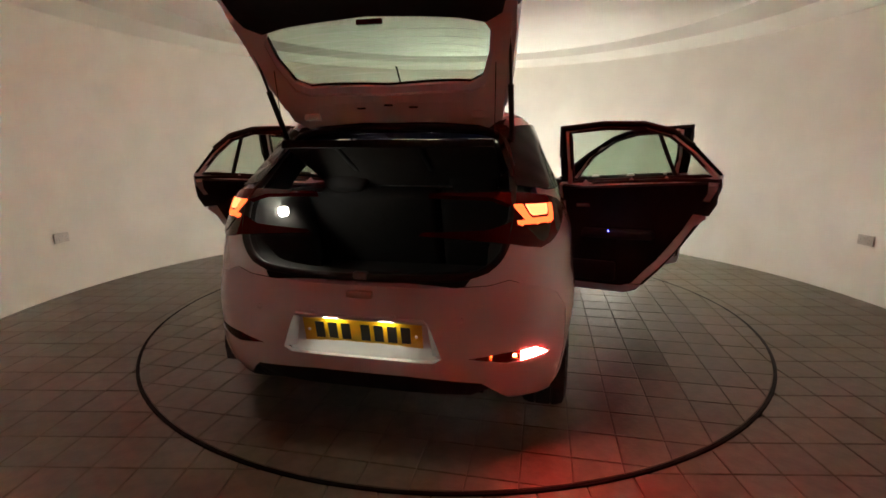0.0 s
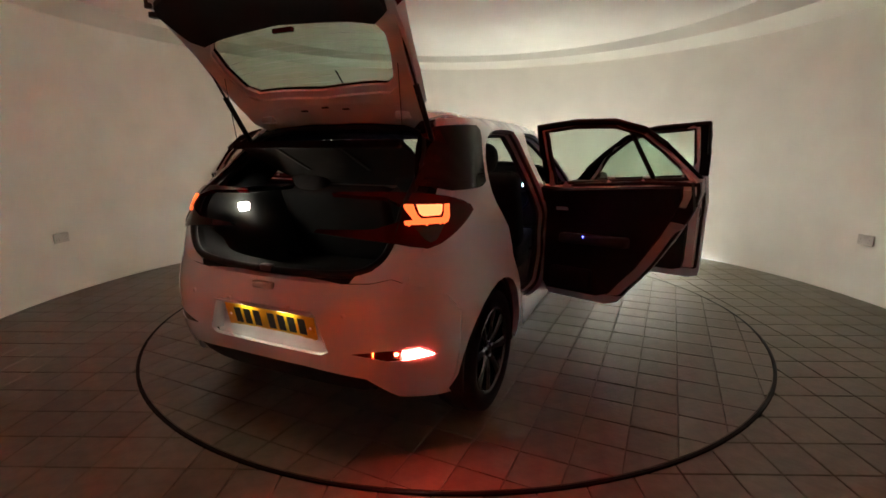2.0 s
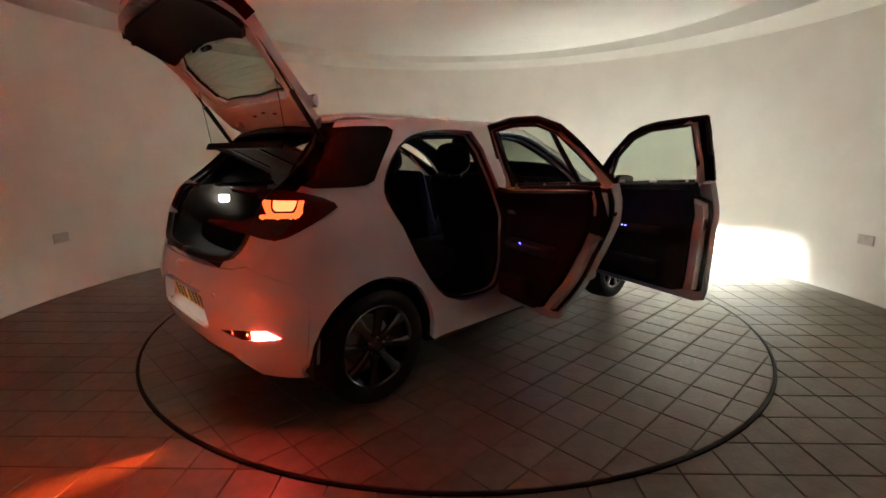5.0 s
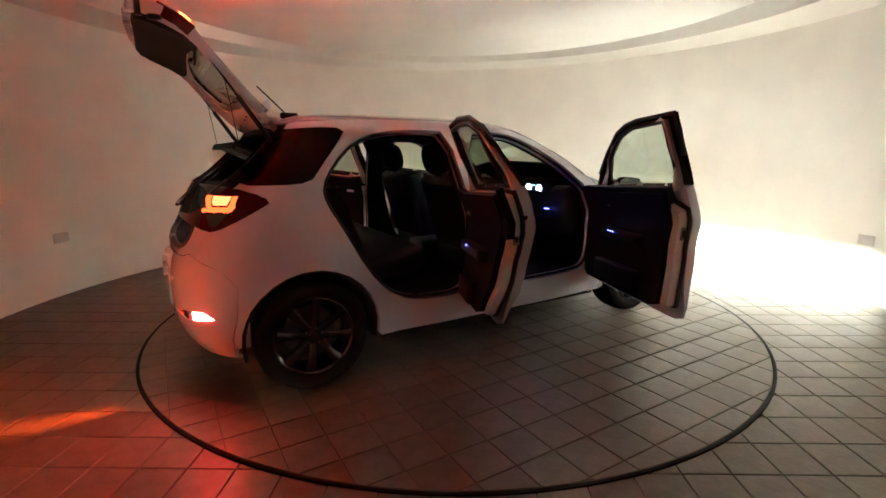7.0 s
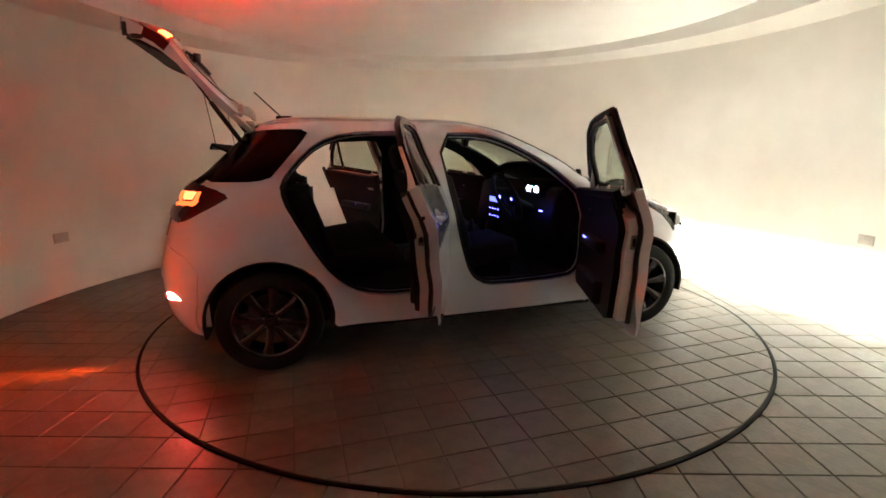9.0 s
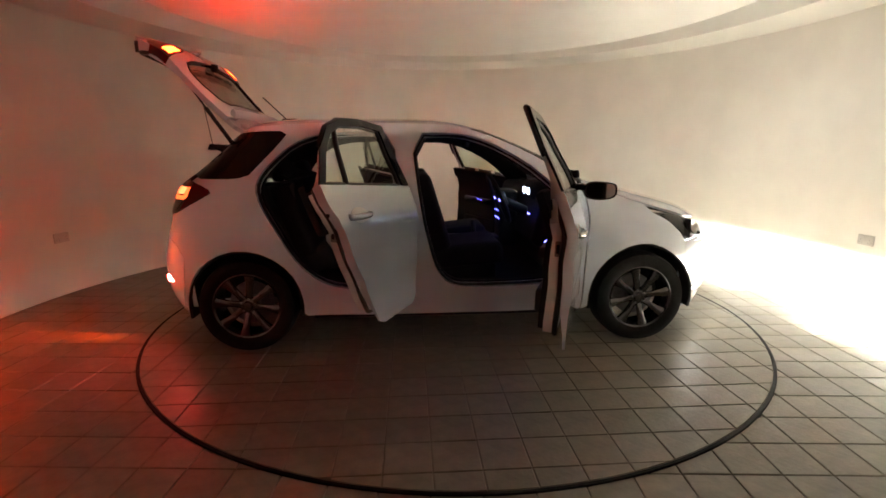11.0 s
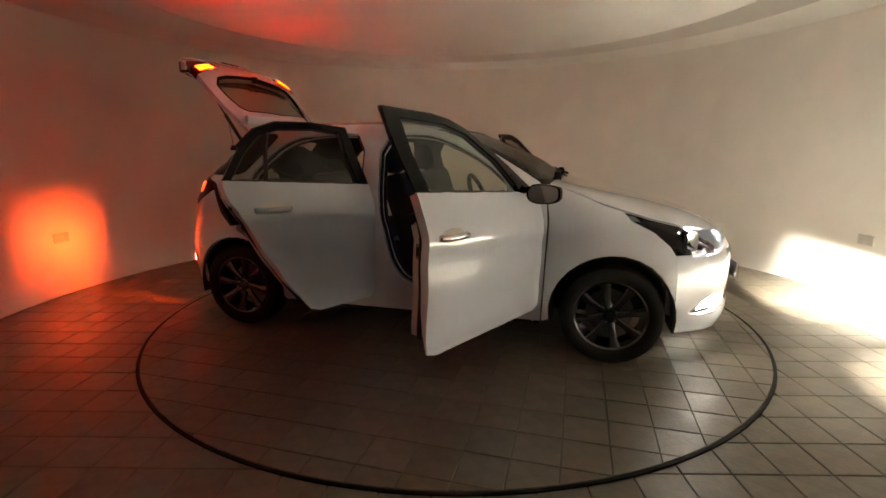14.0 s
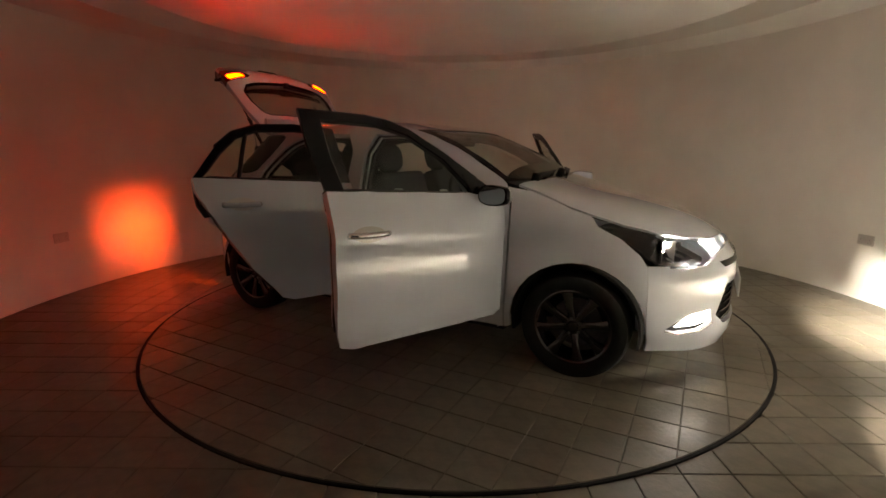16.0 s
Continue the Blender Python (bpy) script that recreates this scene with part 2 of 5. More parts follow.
half_w = curve((0.16, 0.80), (0.28, 0.842), (0.45, 0.858), (0.62, 0.866), (0.74, 0.862), (0.80, 0.866), (0.92, 0.850), (1.02, 0.815), (1.09, 0.785), (1.25, 0.705), (1.365, 0.655), (1.43, 0.61), (1.462, 0.53), (1.483, 0.40), (1.498, 0.22), (1.505, 0.0))
nose_x = curve((0.14, 2.05), (0.24, 2.085), (0.36, 2.085), (0.50, 2.085), (0.62, 2.075), (0.72, 2.03), (0.80, 1.94), (0.88, 1.78), (0.96, 1.50), (1.03, 1.19), (1.07, 1.03), (1.09, 0.96), (1.20, 0.78), (1.30, 0.56), (1.385, 0.345), (1.43, 0.20), (1.465, 0.03), (1.488, -0.18), (1.505, -0.5))
tail_x = curve((0.16, -1.78), (0.28, -1.88), (0.40, -1.925), (0.58, -1.93), (0.70, -1.905), (0.80, -1.87), (0.95, -1.83), (1.05, -1.77), (1.12, -1.67), (1.25, -1.52), (1.365, -1.40), (1.42, -1.345), (1.455, -1.27), (1.483, -1.10), (1.498, -0.85), (1.505, -0.6))


def blend(z, a, b):
    s = min(max((z - a) / (b - a), 0), 1)
    return s * s * (3 - 2 * s)


def mid_x(z):
    return -0.5 * blend(z, 0.95, 1.12)


def front_p(z):
    return 4.6 + 15 * blend(z, 0.95, 1.15)


REAR_P = 12.0
FRONT_Q, REAR_Q = 2.2, 3.0


def flare(x, z):
    out = 0.0
    for wx in (-1.285, 1.285):
        r = math.hypot(x - wx, z - 0.305)
        out += 0.020 * math.exp(-(((r - 0.37) / 0.09) ** 2))
    return out


def crease(x, z):
    """The soft feature line through the door handles and the hollow over the sill."""
    line = 0.845 - 0.055 * x
    fade = blend(x, -1.50, -1.15) * (1 - blend(x, 0.95, 1.25))
    over = max(0.0, z - line)
    under = max(0.0, line - z)
    return fade * (0.009 * math.exp(-((over / 0.08) ** 2) - (under / 0.04) ** 2) - 0.005 * math.exp(-(((z - 0.50) / 0.09) ** 2)))


def side_y(x, z):
    m = mid_x(z)
    if x >= m:
        u = min((x - m) / (nose_x(z) - m), 0.9999)
        k = (1 - u ** front_p(z)) ** (1 / FRONT_Q)
    else:
        u = min((m - x) / (m - tail_x(z)), 0.9999)
        k = (1 - u**REAR_P) ** (1 / REAR_Q)
    return half_w(z) * k + flare(x, z) * (k > 0.5) + crease(x, z)


def side(sign, push=0.0):
    return lambda x, z: Vector((x, sign * (side_y(x, z) + push), z))


def nose(y, z):
    m, w = mid_x(z), max(half_w(z), 1e-4)
    return Vector((m + (nose_x(z) - m) * (1 - min(abs(y) / w, 0.9999) ** FRONT_Q) ** (1 / front_p(z)), y, z))


def tail(y, z):
    m, w = mid_x(z), max(half_w(z), 1e-4)
    return Vector((m + (tail_x(z) - m) * (1 - min(abs(y) / w, 0.9999) ** REAR_Q) ** (1 / REAR_P), y, z))


def top_z(x, y):
    lo, hi = 0.62, 1.5049
    for _ in range(30):
        z = (lo + hi) / 2
        m = mid_x(z)
        if x >= m:
            g = ((x - m) / max(nose_x(z) - m, 1e-5)) ** front_p(z) + (abs(y) / max(half_w(z), 1e-5)) ** FRONT_Q
        else:
            g = ((m - x) / max(m - tail_x(z), 1e-5)) ** REAR_P + (abs(y) / max(half_w(z), 1e-5)) ** REAR_Q
        if g < 1:
            lo = z
        else:
            hi = z
    return lo


def top(x, y):
    return Vector((x, y, top_z(x, y)))


def wrap_front(a, z):
    """a: turn round the nose in radians, 0 at the middle, + to the left."""
    s, c = abs(math.sin(a)), abs(math.cos(a))
    m = mid_x(z)
    x = m + (nose_x(z) - m) * c ** (2 / front_p(z))
    k = s ** (2 / FRONT_Q)
    return Vector((x, math.copysign(half_w(z) * k + flare(x, z) * (k > 0.5), a), z))


def front_turn(x, z):
    m = mid_x(z)
    return math.acos(min(max((x - m) / (nose_x(z) - m), 0), 1) ** (front_p(z) / 2))


def wrap_rear(a, z):
    s, c = abs(math.sin(a)), abs(math.cos(a))
    m = mid_x(z)
    x = m + (tail_x(z) - m) * c ** (2 / REAR_P)
    k = s ** (2 / REAR_Q)
    return Vector((x, math.copysign(half_w(z) * k + flare(x, z) * (k > 0.5), a), z))


def rear_turn(x, z):
    m = mid_x(z)
    return math.acos(min(max((m - x) / (m - tail_x(z)), 0), 1) ** (REAR_P / 2))


def rear_turn_y(y, z):
    return math.copysign(math.asin(min(abs(y) / half_w(z), 1) ** (REAR_Q / 2)), y)


def front_turn_y(y, z):
    return math.copysign(math.asin(min(abs(y) / half_w(z), 1) ** (FRONT_Q / 2)), y)


def arch(wx, a0, a1, r=0.365, n=14):
    return [(wx + r * math.cos(radians(a0 + (a1 - a0) * i / n)), 0.305 + r * math.sin(radians(a0 + (a1 - a0) * i / n))) for i in range(n + 1)]


def mirrored(pts):
    return [(-a, b) for a, b in pts]


# ---------- the room ----------
ROOM_R, ROOM_H, RING_R = 3.557, 2.45, 2.237


def arc_wall(name, r0, r1, z0, z1, a0, a1, n, mat, smooth=True):
    bm = bmesh.new()
    cols = []
    for i in range(n + 1):
        a = radians(a0 + (a1 - a0) * i / n)
        c, s = math.cos(a), math.sin(a)
        cols.append([bm.verts.new((r * c, r * s, z)) for r, z in ((r0, z0), (r0, z1), (r1, z1), (r1, z0))])
    for i in range(n):
        for k in range(4):
            bm.faces.new((cols[i][k], cols[i][(k + 1) % 4], cols[i + 1][(k + 1) % 4], cols[i + 1][k]))
    if abs(a1 - a0) < 359.9:
        bm.faces.new(cols[0])
        bm.faces.new(cols[-1][::-1])
    else:
        bmesh.ops.remove_doubles(bm, verts=bm.verts, dist=1e-5)
    bmesh.ops.recalc_face_normals(bm, faces=bm.faces)
    return part(name, bm, mat)


def build_room():
    gap = 16.0
    w = arc_wall("wall_round", ROOM_R, ROOM_R + 0.15, -0.05, 2.85, -90 + gap, 270 - gap, 180, WALL)
    tagged(w, "cream painted curved plaster wall of a round bay", "wall", kind="structure")
    # added walls out of view: close the room and swallow light
    bm = merge(box_bm(-1.20, -1.00, -5.6, -3.43, -0.05, 2.85), box_bm(1.00, 1.20, -5.6, -3.43, -0.05, 2.85), box_bm(-1.20, 1.20, -5.75, -5.6, -0.05, 2.85))
    tagged(part("wall_entry", bm, ENTRY), "unseen near-black walls added behind the camera to absorb light", "wall", kind="structure")
    # ceiling: an outer soffit, a recessed channel and a lowered round panel
    bm = merge(box_bm(-1.20, 1.20, -5.75, -3.43, ROOM_H + 0.02, ROOM_H + 0.1))
    tagged(part("ceiling_entry", bm, ENTRY), "unseen near-black ceiling added behind the camera to absorb light", "ceiling", kind="structure")
    s = arc_wall("ceiling_soffit", 2.97, ROOM_R + 0.05, ROOM_H, ROOM_H + 0.38, 0, 360, 160, CEIL)
    tagged(s, "cream painted ring soffit along the round wall", "ceiling", kind="structure")
    bm = lathe_bm([(0.001, ROOM_H - 0.025), (2.405, ROOM_H - 0.025), (2.42, ROOM_H - 0.010), (2.42, ROOM_H + 0.16), (0.001, ROOM_H + 0.16)], 160)
    ob = part("ceiling_panel", bm, CEIL, at=pose(0, 0, 0, 90, 0, 0))
    tagged(ob, "round lowered cream ceiling panel with a shadow channel round it", "ceiling", kind="structure")
    bm = lathe_bm([(0.001, ROOM_H + 0.30), (3.2, ROOM_H + 0.30), (3.2, ROOM_H + 0.4), (0.001, ROOM_H + 0.4)], 120)
    tagged(part("ceiling_upper", bm, CEIL, at=pose(0, 0, 0, 90, 0, 0)), "plain upper ceiling seen in the channel", "ceiling", kind="structure")


def build_socket(x, y):
    """A double wall socket: plate, two rockers and pin holes."""
    a = math.atan2(y, x)
    m = Matrix.Translation((ROOM_R * math.cos(a), ROOM_R * math.sin(a), 0.52)) @ Matrix.Rotation(a + math.pi / 2, 4, "Z")
    base = part("wall_socket", box_bm(-0.073, 0.073, -0.002, 0.012, -0.043, 0.043, 0.003), SOCKET_M, at=m)
    for s in (-1, 1):
        part("rocker", box_bm(s * 0.012 - 0.006, s * 0.012 + 0.006, 0.0121, 0.016, 0.008, 0.03, 0.001), SOCKET_M, base)
        for dx, dz, wd, hg in ((0, 0.004, 0.004, 0.008), (-0.011, -0.018, 0.006, 0.004), (0.011, -0.018, 0.006, 0.004)):
            cx = s * 0.042 + dx
            part("pin_hole", box_bm(cx - wd / 2, cx + wd / 2, 0.0121, 0.0125, dz - hg / 2, dz + hg / 2), INK, base)
    tagged(base, "pale plastic double power socket on the curved wall", "socket", "wall sockets")


# ---------- the floor and the turntable ----------
DISC_TILE, FLOOR_TILE, JOINT = (0.2030, 0.2060), (0.2015, 0.2130), 0.0036


def tile_mesh(poly, z, h=0.012, bevel=0.004):
    """A tile with a softened upper edge."""
    me = bpy.data.meshes.new("tile")
    cx, cy = sum(p[0] for p in poly) / len(poly), sum(p[1] for p in poly) / len(poly)
    n = len(poly)
    rad = max(math.hypot(x - cx, y - cy) for x, y in poly)
    k = 1 - bevel / rad
    v = [(x - cx, y - cy, -h) for x, y in poly] + [(x - cx, y - cy, -bevel * 0.6) for x, y in poly] + [((x - cx) * k, (y - cy) * k, 0) for x, y in poly]
    f = [(i, (i + 1) % n, n + (i + 1) % n, n + i) for i in range(n)] + [(n + i, n + (i + 1) % n, 2 * n + (i + 1) % n, 2 * n + i) for i in range(n)] + [tuple(range(2 * n, 3 * n))]
    me.from_pydata(v, [], f)
    me.materials.append(TILE)
    return me, cx, cy


def clip_to_disc(poly, r, n=96):
    for i in range(n):
        a = math.tau * (i + 0.5) / n
        nx, ny = math.cos(a), math.sin(a)
        d = r * math.cos(math.pi / n)
        out = []
        for j in range(len(poly)):
            p, q = poly[j], poly[(j + 1) % len(poly)]
            sp, sq = d - nx * p[0] - ny * p[1], d - nx * q[0] - ny * q[1]
            if sp >= 0:
                out.append(p)
            if (sp >= 0) != (sq >= 0):
                t = sp / (sp - sq)
                out.append((p[0] + (q[0] - p[0]) * t, p[1] + (q[1] - p[1]) * t))
        poly = out
        if len(poly) < 3:
            return []
    return poly


def build_ground():
    g = part("floor", box_bm(-6, 6, -6, 6, -0.2, -0.012), GROUT)
    tagged(g, "dark grout bed under square stone-look floor tiles", "floor", kind="structure")
    return g


def build_turntable():
    bm = lathe_bm([(0.001, 0.003), (2.226, 0.003), (2.226, -0.011), (0.001, -0.011)], 128)
    disc = part("turntable", bm, GROUT, at=None)
    disc.data.transform(Matrix.Rotation(radians(90), 4, "X"))
    tagged(disc, "round turntable let into the floor, faced with square brown tiles", "turntable")
    ringbm = lathe_bm([(2.228, -0.011), (2.228, 0.006), (2.230, 0.0075), (2.244, 0.0075), (2.246, 0.005), (2.247, -0.011)], 160)
    ring = part("edge_ring", ringbm, RUBBER_RING)
    ring.data.transform(Matrix.Rotation(radians(90), 4, "X"))
    tagged(ring, "thin black rubber ring round the turntable", "floor trim", kind="structure")
    return disc


def joined_tiles(name, tiles, parent):
    """Many tiles in one mesh: (mesh, x, y, z) each."""
    v, f = [], []
    for me, cx, cy, cz in tiles:
        o = len(v)
        v += [(p.co.x + cx, p.co.y + cy, p.co.z + cz) for p in me.vertices]
        f += [tuple(o + k for k in q.vertices) for q in me.polygons]
    rest = bpy.data.meshes.new(name)
    rest.from_pydata(v, [], f)
    rest.materials.append(TILE)
    ob = new(name, rest)
    ob.parent = parent
    tagged(ob, kind="stuff")


def cell(x0, y0, size):
    h = JOINT / 2
    return [(x0 + h, y0 + h), (x0 + size[0] - h, y0 + h), (x0 + size[0] - h, y0 + size[1] - h), (x0 + h, y0 + size[1] - h)]


def lay_turntable_tiles(disc):
    w, d = DISC_TILE
    whole = tile_mesh(cell(0, 0, DISC_TILE), 0)[0]
    hidden = []
    for i in range(-13, 13):
        for j in range(-13, 13):
            x0, y0 = i * w + 0.144, j * d - 0.046
            sq = cell(x0, y0, DISC_TILE)
            if all(math.hypot(*p) < 2.226 for p in sq):
                me, cx, cy = whole, x0 + w / 2, y0 + d / 2
            else:
                poly = clip_to_disc(sq, 2.226)
                if len(poly) < 3 or abs(sum(poly[k][0] * poly[(k + 1) % len(poly)][1] - poly[(k + 1) % len(poly)][0] * poly[k][1] for k in range(len(poly)))) < 0.0008:
                    continue
                me, cx, cy = tile_mesh(poly, 0)
            if abs(cy) < 0.65 and abs(cx) < 1.75:
                # under the car
                hidden.append((me, cx, cy, 0.0085))
                continue
            t = new("tile", me)
            t.parent = disc
            t.matrix_basis = pose(cx, cy, 0.0085 + random.uniform(-0.0006, 0.0006), random.uniform(-0.15, 0.15), random.uniform(-0.15, 0.15), 0)
    joined_tiles("covered_tiles", hidden, disc)


def lay_floor_tiles(floor):
    w, d = FLOOR_TILE
    cells = []
    for i in range(-22, 22):
        for j in range(-30, 22):
            cx, cy = (i + 0.5) * w + 0.120, (j + 0.5) * d + 0.030
            r = math.hypot(cx, cy)
            if r < 2.13 or (r > ROOM_R + 0.2 and not (abs(cx) < 1.15 and -5.6 < cy < 0)):
                continue
            cells.append((cy, cx))
    cells.sort()
    me = tile_mesh(cell(-w / 2, -d / 2, FLOOR_TILE), 0)[0]
    near = [c for c in cells if -2.9 < c[0] < 0.6][:300]
    chosen = set(near)
    for cy, cx in near:
        t = new("tile", me)
        t.parent = floor
        t.matrix_basis = pose(cx, cy, -0.001 + random.uniform(-0.0006, 0.0006), random.uniform(-0.12, 0.12), random.uniform(-0.12, 0.12), random.choice((0, 180)))
    joined_tiles("far_tiles", [(me, c[1], c[0], -0.001) for c in cells if c not in chosen], floor)


# ---------- the car ----------
def belt(x):
    return 1.045 - 0.035 * x


def seam_points(pts, turn):
    return [(turn(x, z), z) for x, z in pts]


def inset(poly, k, dx=0.0, dz=0.0):
    cx, cz = sum(p[0] for p in poly) / len(poly), sum(p[1] for p in poly) / len(poly)
    return [(cx + (x - cx) * k + dx, cz + (z - cz) * k + dz) for x, z in poly]


FRONT_HOLE = [(-0.235, 1.385), (0.08, 1.385), (0.27, 1.33), (0.49, 1.215), (0.68, 1.06), (0.765, 0.97), (0.77, 0.54), (0.74, 0.45), (0.66, 0.412), (0.12, 0.40), (0.0, 0.425), (-0.07, 0.50), (-0.11, 0.60), (-0.18, 0.90)]
REAR_HOLE = [(-0.34, 1.385), (-0.56, 1.395), (-0.80, 1.38), (-0.97, 1.325), (-1.11, 1.20), (-1.19, 1.09), (-1.185, 1.0), (-1.11, 0.86), (-0.98, 0.62), (-0.875, 0.50), (-0.76, 0.43), (-0.60, 0.40), (-0.38, 0.40), (-0.31, 0.45), (-0.285, 0.62), (-0.30, 0.95)]
RAIL = [(-1.28, 1.42), (-0.9, 1.445), (-0.4, 1.45), (0.0, 1.437), (0.24, 1.385), (0.52, 1.27), (0.71, 1.16), (0.84, 1.078)]


def rail_z(x):
    return float(np.interp(x, [p[0] for p in RAIL], [p[1] for p in RAIL]))


def rail_x(z):
    return float(np.interp(-z, [-p[1] for p in RAIL[2:]], [p[0] for p in RAIL[2:]]))


def build_body(car):
    shell = None
    for s in (-1, 1):
        out = [(-1.665, 0.25), (-1.655, 0.45), (-1.64, 0.62), (-1.70, 0.70), (-1.80, 0.745), (-1.745, 0.86), (-1.665, 1.02), (-1.60, 1.09), (-1.535, 1.14), (-1.41, 1.27), (-1.32, 1.375)] + RAIL + [(0.885, 0.99), (0.90, 0.85), (0.885, 0.50), (0.875, 0.235), (0.4, 0.225), (-0.5, 0.225), (-0.905, 0.235)] + arch(-1.285, -8, 176)
        q = [(-1.63, 1.10), (-1.55, 1.175), (-1.41, 1.315), (-1.35, 1.372), (-1.20, 1.39), (-1.0, 1.392), (-1.06, 1.31), (-1.17, 1.19), (-1.25, 1.10)]
        q_hole = inset(rounded(q, 1), 0.93)
        bm = skin(out, side(s), [rounded(FRONT_HOLE, 1), rounded(REAR_HOLE, 1), q_hole], 0.05, 0.035)
        p = part("body_side", bm, PAINT, car, "white painted body side with sill, pillars and rear quarter")
        # shut face deepening round both openings
        for hole in (FRONT_HOLE, REAR_HOLE):
            h = rounded(hole, 1)
            big = inset(h, 1.035)
            bm = skin(big, side(s, -0.032), [inset(h, 0.965)], 0.05, 0.03)
            part("door_aperture", bm, FRAME_PAINT, p, "white painted door aperture flange")
            pts = [side(s, -0.03)(x, z) for x, z in split_edges(inset(h, 0.972), 0.04)]
            part("door_seal", tube_bm(pts, 0.011, 6, True), SEAL, p, "black rubber door seal")
        # dark lining of pillars and quarters
        bm = skin(out[:20] + [(0.80, 1.0), (0.80, 0.42), (-0.6, 0.40), (-0.95, 0.55), (-1.2, 0.75), (-1.6, 0.75)], side(s, -0.075), [inset(rounded(FRONT_HOLE, 1), 0.94), inset(rounded(REAR_HOLE, 1), 0.94)], 0.08, 0.02)
        part("pillar_trim", bm, TRIM, car, "dark plastic inner pillar and quarter trim")
        # black quarter glass on the rear pillar
        part("quarter_glass", skin(rounded(q, 1), side(s), (), 0.05, 0.006, 0.009), GLOSS_BLACK, car, "glossy black rear quarter panel")
        # front wing
        tp = [(x, top_z(x, 0.70) - 0.003) for x in (0.98, 1.10, 1.22, 1.33)]
        out = [(0.885, 0.235), (0.895, 0.50), (0.91, 0.85), (0.895, 0.985), (0.855, 1.062)] + tp + [(1.375, 0.862), (1.50, 0.80), (1.60, 0.715), (1.635, 0.66), (1.645, 0.56), (1.65, 0.305)] + arch(1.285, 0, 188)
        part("front_wing", skin(rounded(out, 0), side(s), (), 0.045, 0.02), PAINT, car, "white front wing over the wheel")
        # wheel housings
        for wx in (-1.285, 1.285):
            bm = bmesh.new()
            for i in range(18):
                a, b = radians(-12 + i * 11.33), radians(-12 + (i + 1) * 11.33)
                q4 = [bm.verts.new((wx + 0.36 * math.cos(t), s * y, 0.305 + 0.36 * math.sin(t))) for t, y in ((a, 0.50), (b, 0.50), (b, 0.835), (a, 0.835))]
                bm.faces.new(q4)
            bmesh.ops.remove_doubles(bm, verts=bm.verts, dist=1e-4)
            bmesh.ops.solidify(bm, geom=bm.faces[:], thickness=0.015)
            part("wheel_liner", bm, UNDER, car, "dark plastic wheel arch liner")
        for back in ([(-1.60, 0.30), (-1.60, 0.66), (-1.66, 0.745), (-1.80, 0.78), (-1.80, 0.68), (-1.73, 0.62), (-1.73, 0.29)], [(1.59, 0.66), (1.60, 0.31), (1.72, 0.24), (1.74, 0.66)]):
            part("seam_backing", skin(back, side(s, -0.012), (), 0.05, 0.006), PAINT, car)
        # sill lip
        part("sill_trim", box_bm(-0.88, 0.87, s * 0.70, s * 0.80, 0.195, 0.245, 0.012), UNDER, car)
    # roof, bonnet, screen
    xs = [-1.29, -1.1, -0.9, -0.6, -0.3, 0.0, 0.12, 0.20]
    edge = [(x, side_y(x, rail_z(x)) - 0.002) for x in xs]
    front = [(0.225, 0.42), (0.232, 0.2), (0.235, 0.0), (0.232, -0.2), (0.225, -0.42)]
    rear = [(-1.325, -0.4), (-1.335, 0.0), (-1.325, 0.4)]
    front = [(nose(y, 1.405).x - 0.0, y) for y in (0.45, 0.3, 0.15, 0.0, -0.15, -0.3, -0.45)]
    roof = edge + front + [(x, -y) for x, y in edge[::-1]] + rear
    part("roof", skin(roof, top, (), 0.06, 0.012), PAINT, car, "white painted roof panel")
    part("headlining", skin(inset(roof, 0.97), lambda x, y: top(x, y) - Vector((0, 0, 0.035)), (), 0.1, 0.01), LINER, car, "grey headlining")
    zs = [1.405, 1.36, 1.30, 1.22, 1.15, 1.095]
    le = [(side_y(rail_x(z), z) - 0.004, z) for z in zs]
    screen = le + [(0.45, 1.088), (0.2, 1.085), (0, 1.084), (-0.2, 1.085), (-0.45, 1.088)] + [(-y, z) for y, z in le[::-1]] + [(-0.3, 1.412), (0, 1.414), (0.3, 1.412)]
    w = part("windscreen", skin(screen, nose, (), 0.07, 0.005), GLASS, car, "clear laminated windscreen")
    w.visible_shadow = False
    part("screen_border", skin(screen, nose, [inset(rounded(screen, 0), 0.945, 0, 0.002)], 0.06, 0.004, 0.003), GLOSS_BLACK, w, "black screen border")
    cowl = [(0.78, 0.70), (0.80, -0.70), (0.90, -0.68), (0.955, -0.4), (0.965, 0.0), (0.955, 0.4), (0.90, 0.68)]
    part("scuttle", skin(cowl, lambda x, y: top(x, y) - Vector((0, 0, 0.012)), (), 0.06, 0.02), TRIM, car, "black plastic scuttle below the windscreen")
    e = [(0.90, 0.69), (1.10, 0.695), (1.33, 0.695), (1.50, 0.672), (1.68, 0.60), (1.80, 0.50), (1.90, 0.36), (1.955, 0.2)]
    bon = e + [(1.975, 0.0)] + [(x, -y) for x, y in e[::-1]] + [(0.955, -0.4), (0.965, 0.0), (0.955, 0.4)]
    part("bonnet", skin(bon, top, (), 0.05, 0.015, 0.003), PAINT, car, "white painted bonnet")
    part("wing_infill", skin([(0.80, 0.60), (1.36, 0.62), (1.70, 0.5), (1.70, -0.5), (1.36, -0.62), (0.80, -0.60)], lambda x, y: top(x, y) - Vector((0, 0, 0.05)), (), 0.1, 0.01), UNDER, car)
